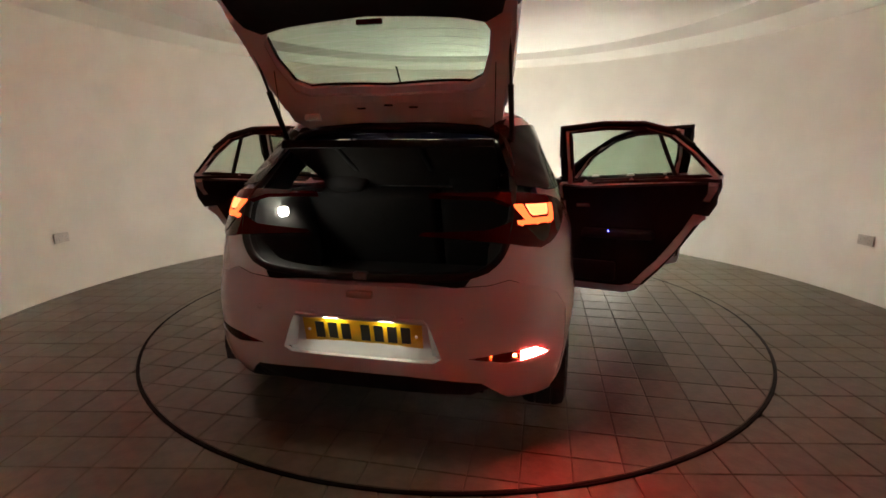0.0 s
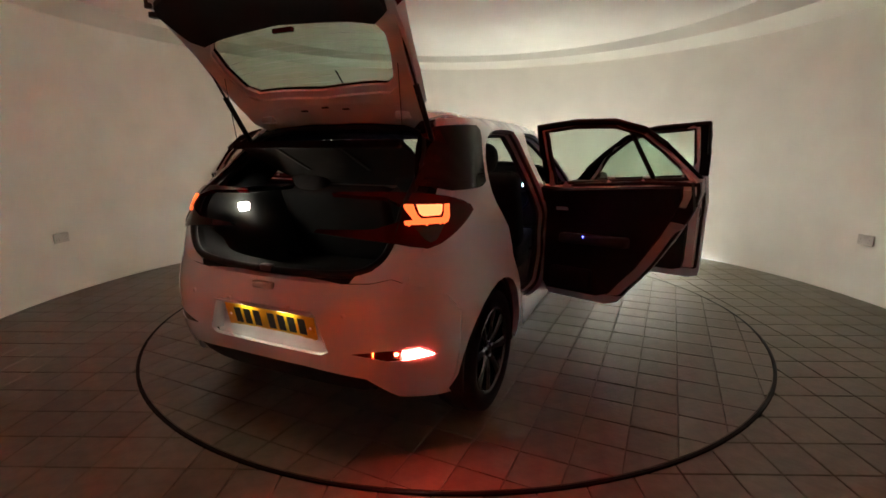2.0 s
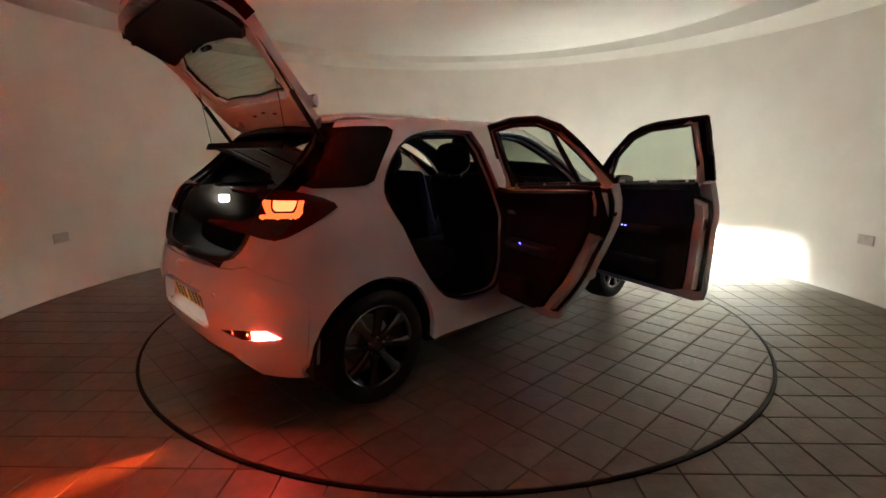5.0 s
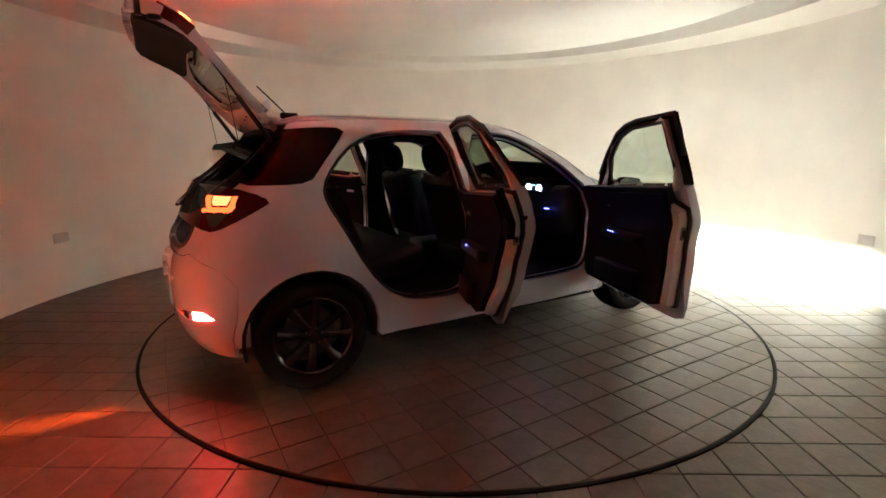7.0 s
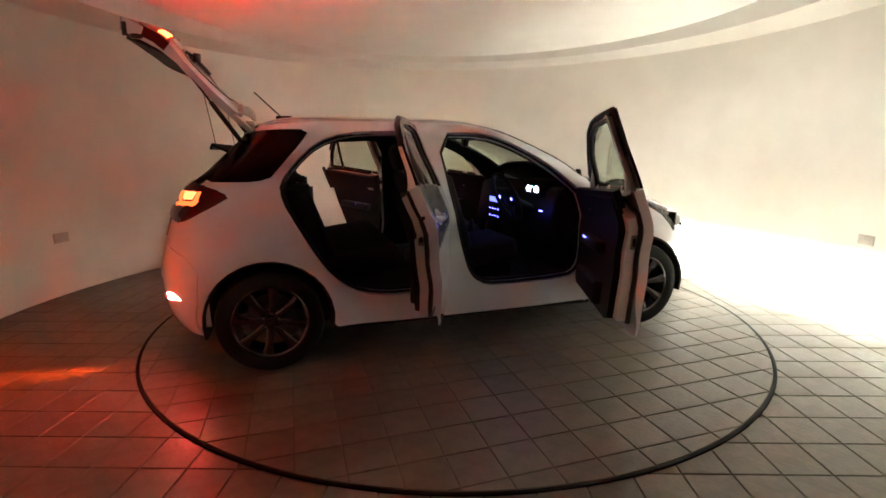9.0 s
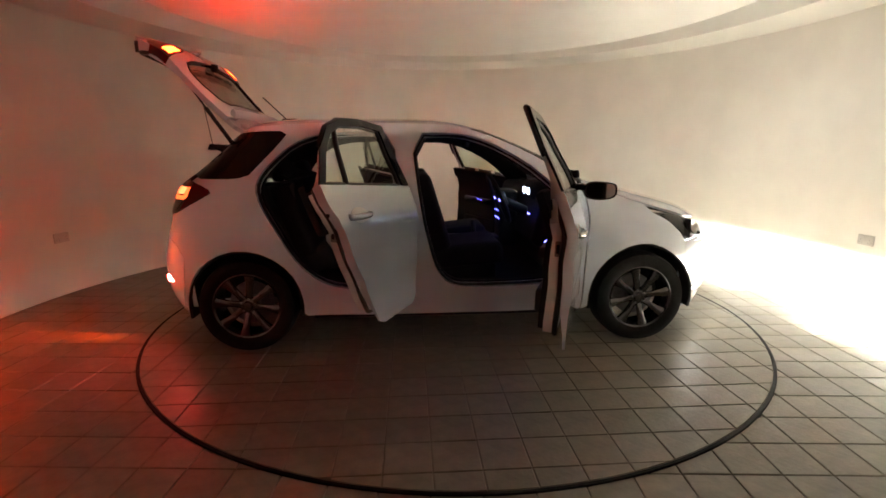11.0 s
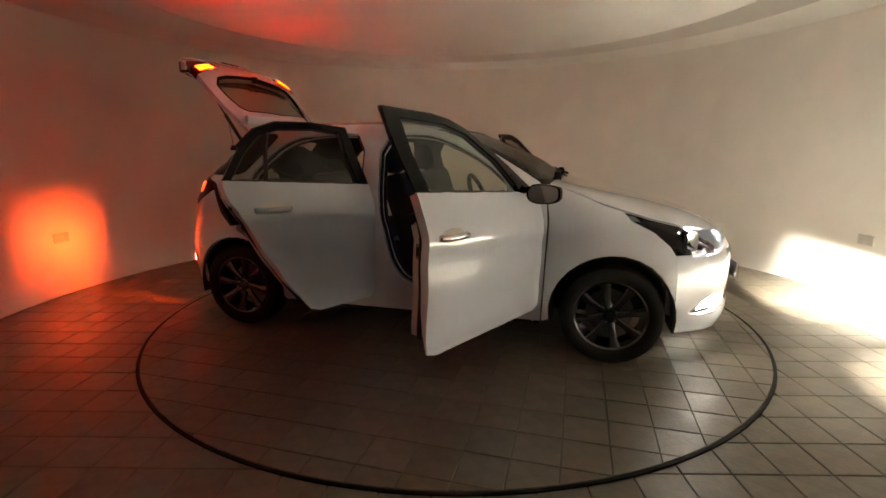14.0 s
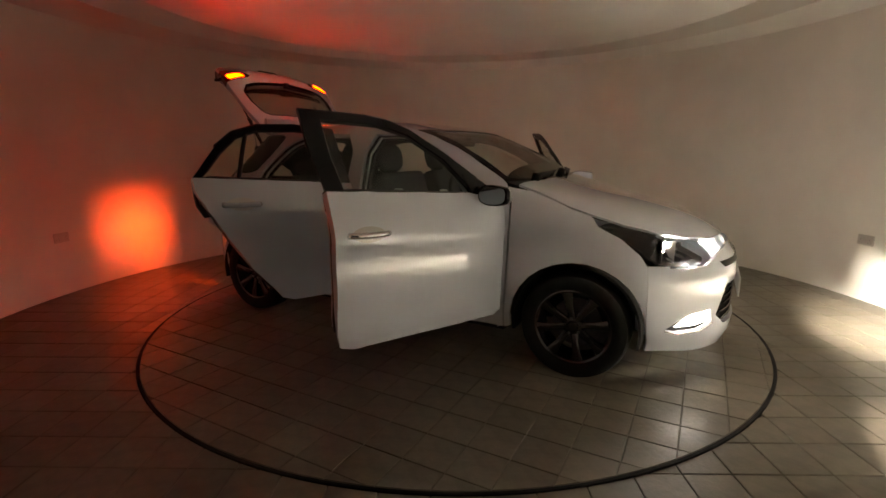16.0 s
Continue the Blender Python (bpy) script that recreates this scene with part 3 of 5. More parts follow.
    # wipers
    for y0 in (-0.50, 0.10):
        pts = [nose(y0 + 0.55 * k / 8, 1.088 + 0.03 * k / 8) + Vector((0.012, 0, 0.012)) for k in range(9)]
        wiper = part("wiper", tube_bm(pts, 0.009, 6), TRIM, car, "black windscreen wiper")
        foot = top(0.93, y0 + 0.02) + Vector((0, 0, 0.012))
        part("wiper_arm", tube_bm([foot, foot.lerp(pts[3], 0.4) + Vector((0, 0, 0.018)), pts[4] + Vector((0.006, 0, 0.012))], 0.010, 6), TRIM, wiper, "black wiper arm")
        part("wiper_pivot", lathe_bm([(0.001, 0.035), (0.018, 0.032), (0.024, 0.015), (0.026, -0.02)], 14), TRIM, wiper, at=Matrix.Translation(foot) @ Matrix.Rotation(radians(90), 4, "X"))
    # front bumper
    half = seam_points([(1.653, 0.175), (1.653, 0.34), (1.648, 0.56), (1.638, 0.655), (1.70, 0.652), (1.82, 0.648), (1.91, 0.655)], front_turn) + [(front_turn_y(0.36, 0.72), 0.715), (front_turn_y(0.2, 0.735), 0.735)]
    out = mirrored(half) + [(0, 0.74)] + half[::-1]
    out += [(front_turn_y(y, 0.2), 0.155) for y in (0.5, 0.2, -0.2, -0.5)]
    grille = [(front_turn_y(y, z), z) for y, z in ((0.34, 0.53), (0.42, 0.36), (0.32, 0.29), (-0.32, 0.29), (-0.42, 0.36), (-0.34, 0.53))]
    fogs = []
    for s in (-1, 1):
        fogs.append([(s * front_turn(x, z), z) for x, z in ((1.735, 0.305), (1.80, 0.285), (1.90, 0.290), (1.965, 0.325), (1.955, 0.402), (1.87, 0.392), (1.82, 0.365))])
    b = part("front_bumper", skin(out, wrap_front, [grille] + fogs, 0.05, 0.02), PAINT, car, "white front bumper")
    part("grille", skin(inset(grille, 1.03), wrap_front, (), 0.06, 0.015, -0.03), TRIM, b, "black lower grille")
    for k in range(5):
        z = 0.32 + k * 0.042
        pts = [wrap_front(front_turn_y(y, z), z) - Vector((0.02, 0, 0)) for y in np.linspace(-0.37, 0.37, 13)]
        part("grille_bar", tube_bm(pts, 0.008, 6), GLOSS_BLACK, b)
    part("upper_grille", skin([(front_turn_y(y, z), z) for y, z in ((0.40, 0.665), (0.36, 0.63), (-0.36, 0.63), (-0.40, 0.665))], wrap_front, (), 0.05, 0.01, 0.003), GLOSS_BLACK, b, "gloss black upper grille slot")
    part("badge", skin([(front_turn_y(0.045 * math.cos(t), 0.69) if math.cos(t) else 0, 0.695 + 0.024 * math.sin(t)) for t in np.linspace(0, math.tau, 20)[:-1]], wrap_front, (), 0.03, 0.004, 0.006), CHROME, b, "oval chrome badge")
    fp = part("front_plate", box_bm(2.086, 2.094, -0.26, 0.26, 0.44, 0.551, 0.002), PLATE_W, car, "white front number plate")
    for k in range(7):
        y = 0.20 - k * 0.06 - (0.03 if k > 2 else 0)
        part("plate_bar", box_bm(2.0941, 2.0955, y - 0.02, y + 0.02, 0.457, 0.535), INK, fp)
    for s, poly in zip((-1, 1), fogs):
        f = part("fog_recess", skin(inset(poly, 1.06), wrap_front, (), 0.04, 0.01, -0.03), TRIM, b, "black fog lamp recess")
        lamp = [(s * front_turn(x, z), z) for x, z in ((1.79, 0.322), (1.88, 0.326), (1.948, 0.345), (1.942, 0.396), (1.87, 0.386), (1.832, 0.366))]
        part("running_lamp", skin(lamp, wrap_front, (), 0.02, 0.006, 0.001), DRL_GLOW, f, "lit white running lamp")
        part("fog_trim", tube_bm([wrap_front(a, z) + Vector((0.004, 0, 0)) for a, z in [(s * front_turn(x, z), z) for x, z in ((1.738, 0.301), (1.80, 0.281), (1.90, 0.286), (1.965, 0.321))]], 0.007, 6), CHROME, f, "thin chrome trim")
    build_headlamps(car)
    # rear bumper with a recess for the plate
    half = seam_points([(-1.6665, 0.25), (-1.6565, 0.45), (-1.6415, 0.62), (-1.7015, 0.701), (-1.80, 0.7465)], rear_turn)
    half += [(rear_turn_y(y, z), z) for y, z in ((0.60, 0.765), (0.52, 0.745), (0.30, 0.733))]
    out = mirrored(half) + [(0, 0.73)] + half[::-1] + [(rear_turn_y(y, z), z) for y, z in ((0.76, 0.238), (0.60, 0.242), (0.50, 0.340), (0.2, 0.36), (-0.2, 0.36), (-0.50, 0.340), (-0.60, 0.242), (-0.76, 0.238))]
    rec = [(rear_turn_y(y, z), z) for y, z in ((0.285, 0.605), (0.345, 0.45), (0.31, 0.43), (-0.31, 0.43), (-0.345, 0.45), (-0.285, 0.605))]
    fog_l = [(rear_turn_y(0.44, 0.45), 0.452), (rear_turn_y(0.60, 0.45), 0.432), (rear_turn_y(0.765, 0.47), 0.455), (rear_turn_y(0.72, 0.5), 0.492), (rear_turn_y(0.58, 0.48), 0.478)]
    b = part("rear_bumper", skin(out, wrap_rear, [rec, fog_l, mirrored(fog_l)], 0.05, 0.02), PAINT, car, "white rear bumper")
    deep = lambda a, z: wrap_rear(a, z) + Vector((0.05 * (1 - min(1, max(0, (0.50 - z) / 0.085)) ** 2 * 0.9), 0, 0))
    part("plate_recess", skin(inset(rec, 1.0), deep, (), 0.03, 0.01), PAINT, b, "white recess round the plate")
    for sgn in (-1, 1):
        bmr = bmesh.new()
        q4 = [wrap_rear(rear_turn_y(sgn * 0.285, 0.605), 0.605), wrap_rear(rear_turn_y(sgn * 0.345, 0.45), 0.45), deep(rear_turn_y(sgn * 0.30, 0.45), 0.45), deep(rear_turn_y(sgn * 0.282, 0.605), 0.605)]
        bmr.faces.new([bmr.verts.new(p) for p in q4])
        bmesh.ops.solidify(bmr, geom=bmr.faces[:], thickness=0.006)
        part("recess_cheek", bmr, PAINT, b)
    bmr = box_bm(-1.945, -1.855, -0.275, 0.275, 0.602, 0.612, 0.003)
    part("recess_roof", bmr, PAINT, b)
    for y in (-0.12, 0.12):
        part("plate_lamp", box_bm(-1.93, -1.91, y - 0.03, y + 0.03, 0.596, 0.6015), PLATE_GLOW, b, "small lit number plate lamp")
    dif = [(rear_turn_y(y, z), z) for y, z in ((0.56, 0.30), (0.50, 0.35), (0.2, 0.365), (-0.2, 0.365), (-0.50, 0.35), (-0.56, 0.30), (-0.45, 0.235), (0.45, 0.235))]
    part("rear_valance", skin(dif, wrap_rear, (), 0.06, 0.02, -0.02), TRIM, b, "black plastic lower valance")
    for y in (-0.42, -0.15, 0.2, 0.46):
        part("parking_sensor", tube_bm([tail(y, 0.615) + Vector((0.004, 0, 0)), tail(y, 0.615) + Vector((-0.003, 0, 0))], 0.011, 12), PAINT, b, "round parking sensor")
    part("lip_badge", box_bm(-1.925, -1.90, -0.06, 0.05, 0.685, 0.715, 0.006), SILVER, b, "worn badge mark on the loading lip")
    for poly, sgn in ((fog_l, 1), (mirrored(fog_l), -1)):
        pocket = [[(-rear_turn_y(y, z), z) for y, z in ((0.6245, 0.455), (0.6395, 0.456), (0.6395, 0.470), (0.6245, 0.469))]] if sgn < 0 else []
        if sgn < 0:
            pocket.append([(-rear_turn_y(y, z), z) for y, z in ((0.537, 0.446), (0.543, 0.446), (0.543, 0.470), (0.537, 0.470))])
        f = part("rear_reflector", skin(poly, wrap_rear, pocket, 0.03, 0.008, -0.004), RED_LENS, b, "dark red bumper reflector lens")
        if sgn < 0:
            src = tail(-0.632, 0.462) + Vector((0.045, 0, 0))
            fs = bmesh.new()
            bmesh.ops.create_grid(fs, x_segments=1, y_segments=1, size=0.5, matrix=Matrix.Translation(src) @ Matrix.Rotation(radians(-90), 4, "Y") @ Matrix.Diagonal((0.014, 0.015, 1, 1)))
            part("fog_source", fs, FOG_SOURCE, f, "lit fog lamp bulb")
            bx = merge(*[box_bm(src.x - 0.05, src.x + 0.008, src.y + y0, src.y + y1, src.z + z0, src.z + z1) for y0, y1, z0, z1 in ((-0.02, 0.02, 0.010, 0.012), (-0.02, 0.02, -0.014, -0.012), (0.018, 0.020, -0.012, 0.010), (-0.020, -0.018, -0.012, 0.010))])
            part("fog_shield", merge(bx, box_bm(src.x + 0.008, src.x + 0.010, src.y - 0.02, src.y + 0.02, src.z - 0.014, src.z + 0.012)), TRIM, f)
            # extra emitter behind the slot, added to cast a thin red streak
            sl = tail(-0.54, 0.46) + Vector((0.028, 0, 0.0))
            ss = bmesh.new()
            bmesh.ops.create_grid(ss, x_segments=1, y_segments=1, size=0.5, matrix=Matrix.Translation(sl + Vector((0, 0, 0.017))) @ Matrix.Rotation(radians(-90), 4, "Y") @ Matrix.Diagonal((0.022, 0.004, 1, 1)))
            part("slit_source", ss, SLIT_GLOW, f, "added narrow emitter that throws the red floor streak")
            part("slit_shield", merge(box_bm(sl.x - 0.020, sl.x + 0.004, sl.y - 0.010, sl.y - 0.008, sl.z - 0.03, sl.z + 0.03), box_bm(sl.x - 0.020, sl.x + 0.004, sl.y + 0.008, sl.y + 0.010, sl.z - 0.03, sl.z + 0.03), box_bm(sl.x + 0.003, sl.x + 0.006, sl.y - 0.010, sl.y + 0.010, sl.z - 0.03, sl.z + 0.03), box_bm(sl.x - 0.020, sl.x + 0.006, sl.y - 0.010, sl.y + 0.010, sl.z + 0.028, sl.z + 0.03), box_bm(sl.x - 0.020, sl.x + 0.006, sl.y - 0.010, sl.y + 0.010, sl.z - 0.03, sl.z - 0.028)), TRIM, f)
            lit = [(-a, z) for a, z in ((rear_turn_y(0.655, 0.45), 0.442), (rear_turn_y(0.755, 0.47), 0.456), (rear_turn_y(0.715, 0.5), 0.487), (rear_turn_y(0.655, 0.48), 0.480))]
            part("rear_fog_lamp", skin(lit, wrap_rear, (), 0.03, 0.004, 0.002), FOG_GLOW, f, "lit red rear fog lamp")
    # painted corner panels between the side, the lamps and the boot opening
    for s in (-1, 1):
        edge = seam_points([(-1.80, 0.7485), (-1.745, 0.86), (-1.665, 1.02), (-1.60, 1.09)], rear_turn)
        back = [(rear_turn_y(y, z), z) for y, z in ((0.60, 1.085), (0.606, 1.0), (0.60, 0.93), (0.582, 0.868), (0.52, 0.795), (0.45, 0.772), (0.43, 0.743), (0.52, 0.748), (0.60, 0.768))]
        part("rear_corner", skin([(s * a, z) for a, z in edge + back], wrap_rear, (), 0.04, 0.02), PAINT, car, "white rear corner panel under the lamp")
    # number plate
    pm = Matrix.Translation((-1.888, 0.0, 0.528)) @ Matrix.Rotation(radians(-12), 4, "Y")
    pl = part("rear_plate", box_bm(-0.004, 0.004, -0.26, 0.26, -0.056, 0.056, 0.002), PLATE_Y, car, "yellow rear number plate with black bars", at=pm)
    for k in range(7):
        y = 0.185 - k * 0.058 - (0.028 if k > 2 else 0)
        part("plate_bar", box_bm(-0.0053, -0.0041, y - 0.02, y + 0.02, -0.037, 0.040), INK, pl)
    for y in (-0.235, 0.235):
        part("plate_screw", tube_bm([(-0.004, y, 0.0), (-0.0065, y, 0.0)], 0.007, 10), PLATE_W, pl)
    part("plate_frame", merge(box_bm(-0.003, 0.006, -0.275, 0.275, -0.064, -0.056), box_bm(-0.003, 0.006, -0.275, 0.275, 0.056, 0.064)), SILVER, pl)
    # rear aperture of the boot
    half = [(0.60, 0.765), (0.635, 0.86), (0.65, 1.02), (0.635, 1.12), (0.61, 1.25), (0.565, 1.385)]
    out = [(0.0, 0.737), (0.4, 0.742)] + half + [(0.3, 1.405), (0, 1.408), (-0.3, 1.405)] + mirrored(half)[::-1] + [(-0.4, 0.742)]
    hole_h = [(0.40, 0.775), (0.50, 0.80), (0.565, 0.87), (0.59, 1.0), (0.585, 1.10), (0.555, 1.24), (0.51, 1.33), (0.42, 1.365)]
    hole = [(0.0, 0.762)] + hole_h + [(0.0, 1.375)] + mirrored(hole_h)[::-1]
    hole = inset(rounded(hole, 2), 1.012)
    ap = part("boot_aperture", skin(out, lambda y, z: tail(y, z) + Vector((0.03, 0, 0)), [hole], 0.05, 0.03), TRIM, car, "black lined boot aperture")
    part("boot_seal", tube_bm([tail(y, z) + Vector((0.012, 0, 0)) for y, z in split_edges(inset(hole, 1.005), 0.05)], 0.017, 8, True), SEAL, ap, "black rubber boot seal")
    tun = bmesh.new()
    loop = split_edges(inset(hole, 1.012), 0.04)
    rings = [[tun.verts.new(tail(y * k, 1.07 + (z - 1.07) * k) + Vector((dx, 0, 0))) for y, z in loop] for dx, k in ((0.02, 1.0), (0.06, 1.0), (0.12, 1.02), (0.20, 1.05))]
    for r0, r1 in zip(rings, rings[1:]):
        for i in range(len(loop)):
            tun.faces.new((r0[i], r0[(i + 1) % len(loop)], r1[(i + 1) % len(loop)], r1[i]))
    bmesh.ops.solidify(tun, geom=tun.faces[:], thickness=0.006)
    part("boot_surround", tun, TRIM, ap, "black plastic lining round the boot opening")
    part("lock_striker", box_bm(-1.895, -1.86, -0.03, 0.03, 0.755, 0.785, 0.006), STEEL, ap, "steel lock striker")
    part("bumper_step", skin([(rear_turn_y(y, z), z) for y, z in ((0.5, 0.728), (0.2, 0.722), (-0.2, 0.722), (-0.5, 0.728), (-0.5, 0.76), (0.5, 0.76))], lambda a, z: wrap_rear(a, z) + Vector((0.01 + (z - 0.72) * 0.9, 0, 0)), (), 0.04, 0.01), PAINT, b)
    build_tail_lamps(car)


def build_headlamps(car):
    for s in (-1, 1):
        shape = [(1.365, 0.868), (1.50, 0.862), (1.64, 0.838), (1.78, 0.79), (1.88, 0.735), (1.925, 0.69), (1.92, 0.662), (1.82, 0.652), (1.70, 0.656), (1.63, 0.70), (1.50, 0.805)]
        poly = [(s * front_turn(x, z), z) for x, z in shape]
        lampbody = part("headlamp", skin(inset(poly, 1.02), wrap_front, (), 0.04, 0.015, -0.075), GLOSS_BLACK, car, "black headlamp housing with a clear cover")
        cov = part("lamp_cover", skin(poly, wrap_front, (), 0.04, 0.003, 0.002), COVER, lampbody, "clear lamp cover")
        cov.visible_shadow = False
        bezel = [(s * front_turn(x, z), z) for x, z in ((1.37, 0.866), (1.50, 0.858), (1.66, 0.825), (1.635, 0.78), (1.64, 0.705), (1.50, 0.806))]
        part("dark_bezel", skin(bezel, wrap_front, (), 0.03, 0.006, -0.008), GLOSS_BLACK, lampbody, "glossy black outer bezel")
        # bowl reflector and projector
        c = Vector((1.715, s * 0.60, 0.735))
        bowl = lathe_bm([(0.012, 0.0), (0.030, 0.006), (0.046, 0.02), (0.055, 0.04), (0.058, 0.055)], 28)
        bowl.transform(Matrix.Rotation(radians(-90), 4, "Z"))
        part("bowl_reflector", bowl, REFLECTOR, lampbody, "bright bowl reflector", at=Matrix.Translation(c + Vector((-0.015, 0, 0))))
        part("side_reflector", skin([(s * front_turn(x, z), z) for x, z in ((1.66, 0.82), (1.78, 0.778), (1.90, 0.70), (1.90, 0.668), (1.80, 0.662), (1.70, 0.668), (1.65, 0.71))], wrap_front, [[(s * front_turn(x, z), z) for x, z in ((1.69, 0.785), (1.80, 0.74), (1.865, 0.70), (1.80, 0.685), (1.70, 0.69))]], 0.03, 0.004, -0.02), ALLOY, lampbody, "grey reflector frame")
        e = bmesh.new()
        bmesh.ops.create_grid(e, x_segments=1, y_segments=1, size=0.5, matrix=Matrix.Translation(c + Vector((0.002, 0, -0.011))) @ Matrix.Rotation(radians(18.0), 4, "Y") @ Matrix.Rotation(radians(90), 4, "Y") @ Matrix.Diagonal((0.010, 0.060, 1, 1)))
        part("beam_source", e, HEAD_GLOW, lampbody, "lit dipped beam source")
        tilt = Matrix.Translation(c) @ Matrix.Rotation(radians(18.0), 4, "Y")
        hood = merge(box_bm(-0.01, 0.085, -0.044, 0.044, -0.003, -0.001), box_bm(-0.01, 0.052, -0.044, 0.044, -0.026, -0.024), box_bm(-0.01, 0.078, -0.044, -0.042, -0.024, -0.003), box_bm(-0.01, 0.078, 0.042, 0.044, -0.024, -0.003))
        part("beam_shield", hood, TRIM, lampbody, at=tilt)
        part("lamp_back", box_bm(c.x - 0.030, c.x - 0.020, c.y - 0.075, c.y + 0.075, c.z - 0.06, c.z + 0.065), TRIM, lampbody)
        part("spill_lip", box_bm(c.x - 0.02, c.x + 0.045, c.y - 0.04, c.y + 0.04, c.z + 0.014, c.z + 0.017), TRIM, lampbody)
        # extra disc emitter, tilted up to brighten the upper walls and ceiling
        sp = bmesh.new()
        bmesh.ops.create_circle(sp, cap_ends=True, segments=24, radius=0.03, matrix=Matrix.Translation(c + Vector((-0.004, 0, 0.036))) @ Matrix.Rotation(radians(52), 4, "Y") @ Matrix.Diagonal((0.45, 1, 1, 1)))
        part("spill_source", sp, SPILL_GLOW, lampbody, "added broad emitter for the headlamp's spill light")


def build_tail_lamps(car):
    for s in (-1, 1):
        shape = [(-1.435, 1.028), (-1.53, 1.074), (-1.64, 1.098), (-1.755, 1.088)]
        low = [(-1.835, 0.940), (-1.79, 0.908), (-1.745, 0.886), (-1.70, 0.888), (-1.62, 0.930), (-1.52, 0.982)]
        inner = [(s * abs(rear_turn_y(0.60, z)), z) for z in (1.072, 0.962)]
        outline = [(s * rear_turn(x, z), z) for x, z in shape] + inner + [(s * rear_turn(x, z), z) for x, z in low]
        lamp = part("tail_lamp", skin(rounded(outline, 1), wrap_rear, (), 0.025, 0.02, 0.006), RED_LENS, car, "dark red tail lamp with a lit U-shaped band")
        t0, t1 = abs(rear_turn_y(0.605, 1.03)), rear_turn(-1.60, 1.03)
        f = lambda k: s * (t0 + (t1 - t0) * k)
        u = [(f(0.0), 0.974), (f(0.50), 0.976), (f(0.88), 0.980), (f(0.97), 1.010), (f(1.03), 1.050), (f(0.90), 1.050), (f(0.86), 1.020), (f(0.79), 1.000), (f(0.34), 0.998), (f(0.27), 1.012), (f(0.20), 1.050), (f(0.0), 1.050), (f(0.0), 1.040), (f(0.12), 1.008), (f(0.17), 0.992), (f(0.0), 0.990)]
        part("lit_band", skin(u, wrap_rear, (), 0.015, 0.004, 0.0095), TAIL_GLOW, lamp, "glowing orange-red U band")
        u2 = [(f(0.26), 1.050), (f(0.31), 1.018), (f(0.38), 1.007), (f(0.76), 1.009), (f(0.82), 1.024), (f(0.86), 1.050)]
        part("lit_core", skin(u2, wrap_rear, (), 0.02, 0.004, 0.0085), TAIL_CORE, lamp, "glowing bright inner lens")
        rv = [(f(0.16), 0.966), (f(0.78), 0.968), (f(0.60), 0.915), (f(0.48), 0.905), (f(0.38), 0.915)]
        part("reverse_lens", skin(rv, wrap_rear, (), 0.03, 0.004, 0.009), CLEAR_LENS, lamp, "unlit clear lower lens")


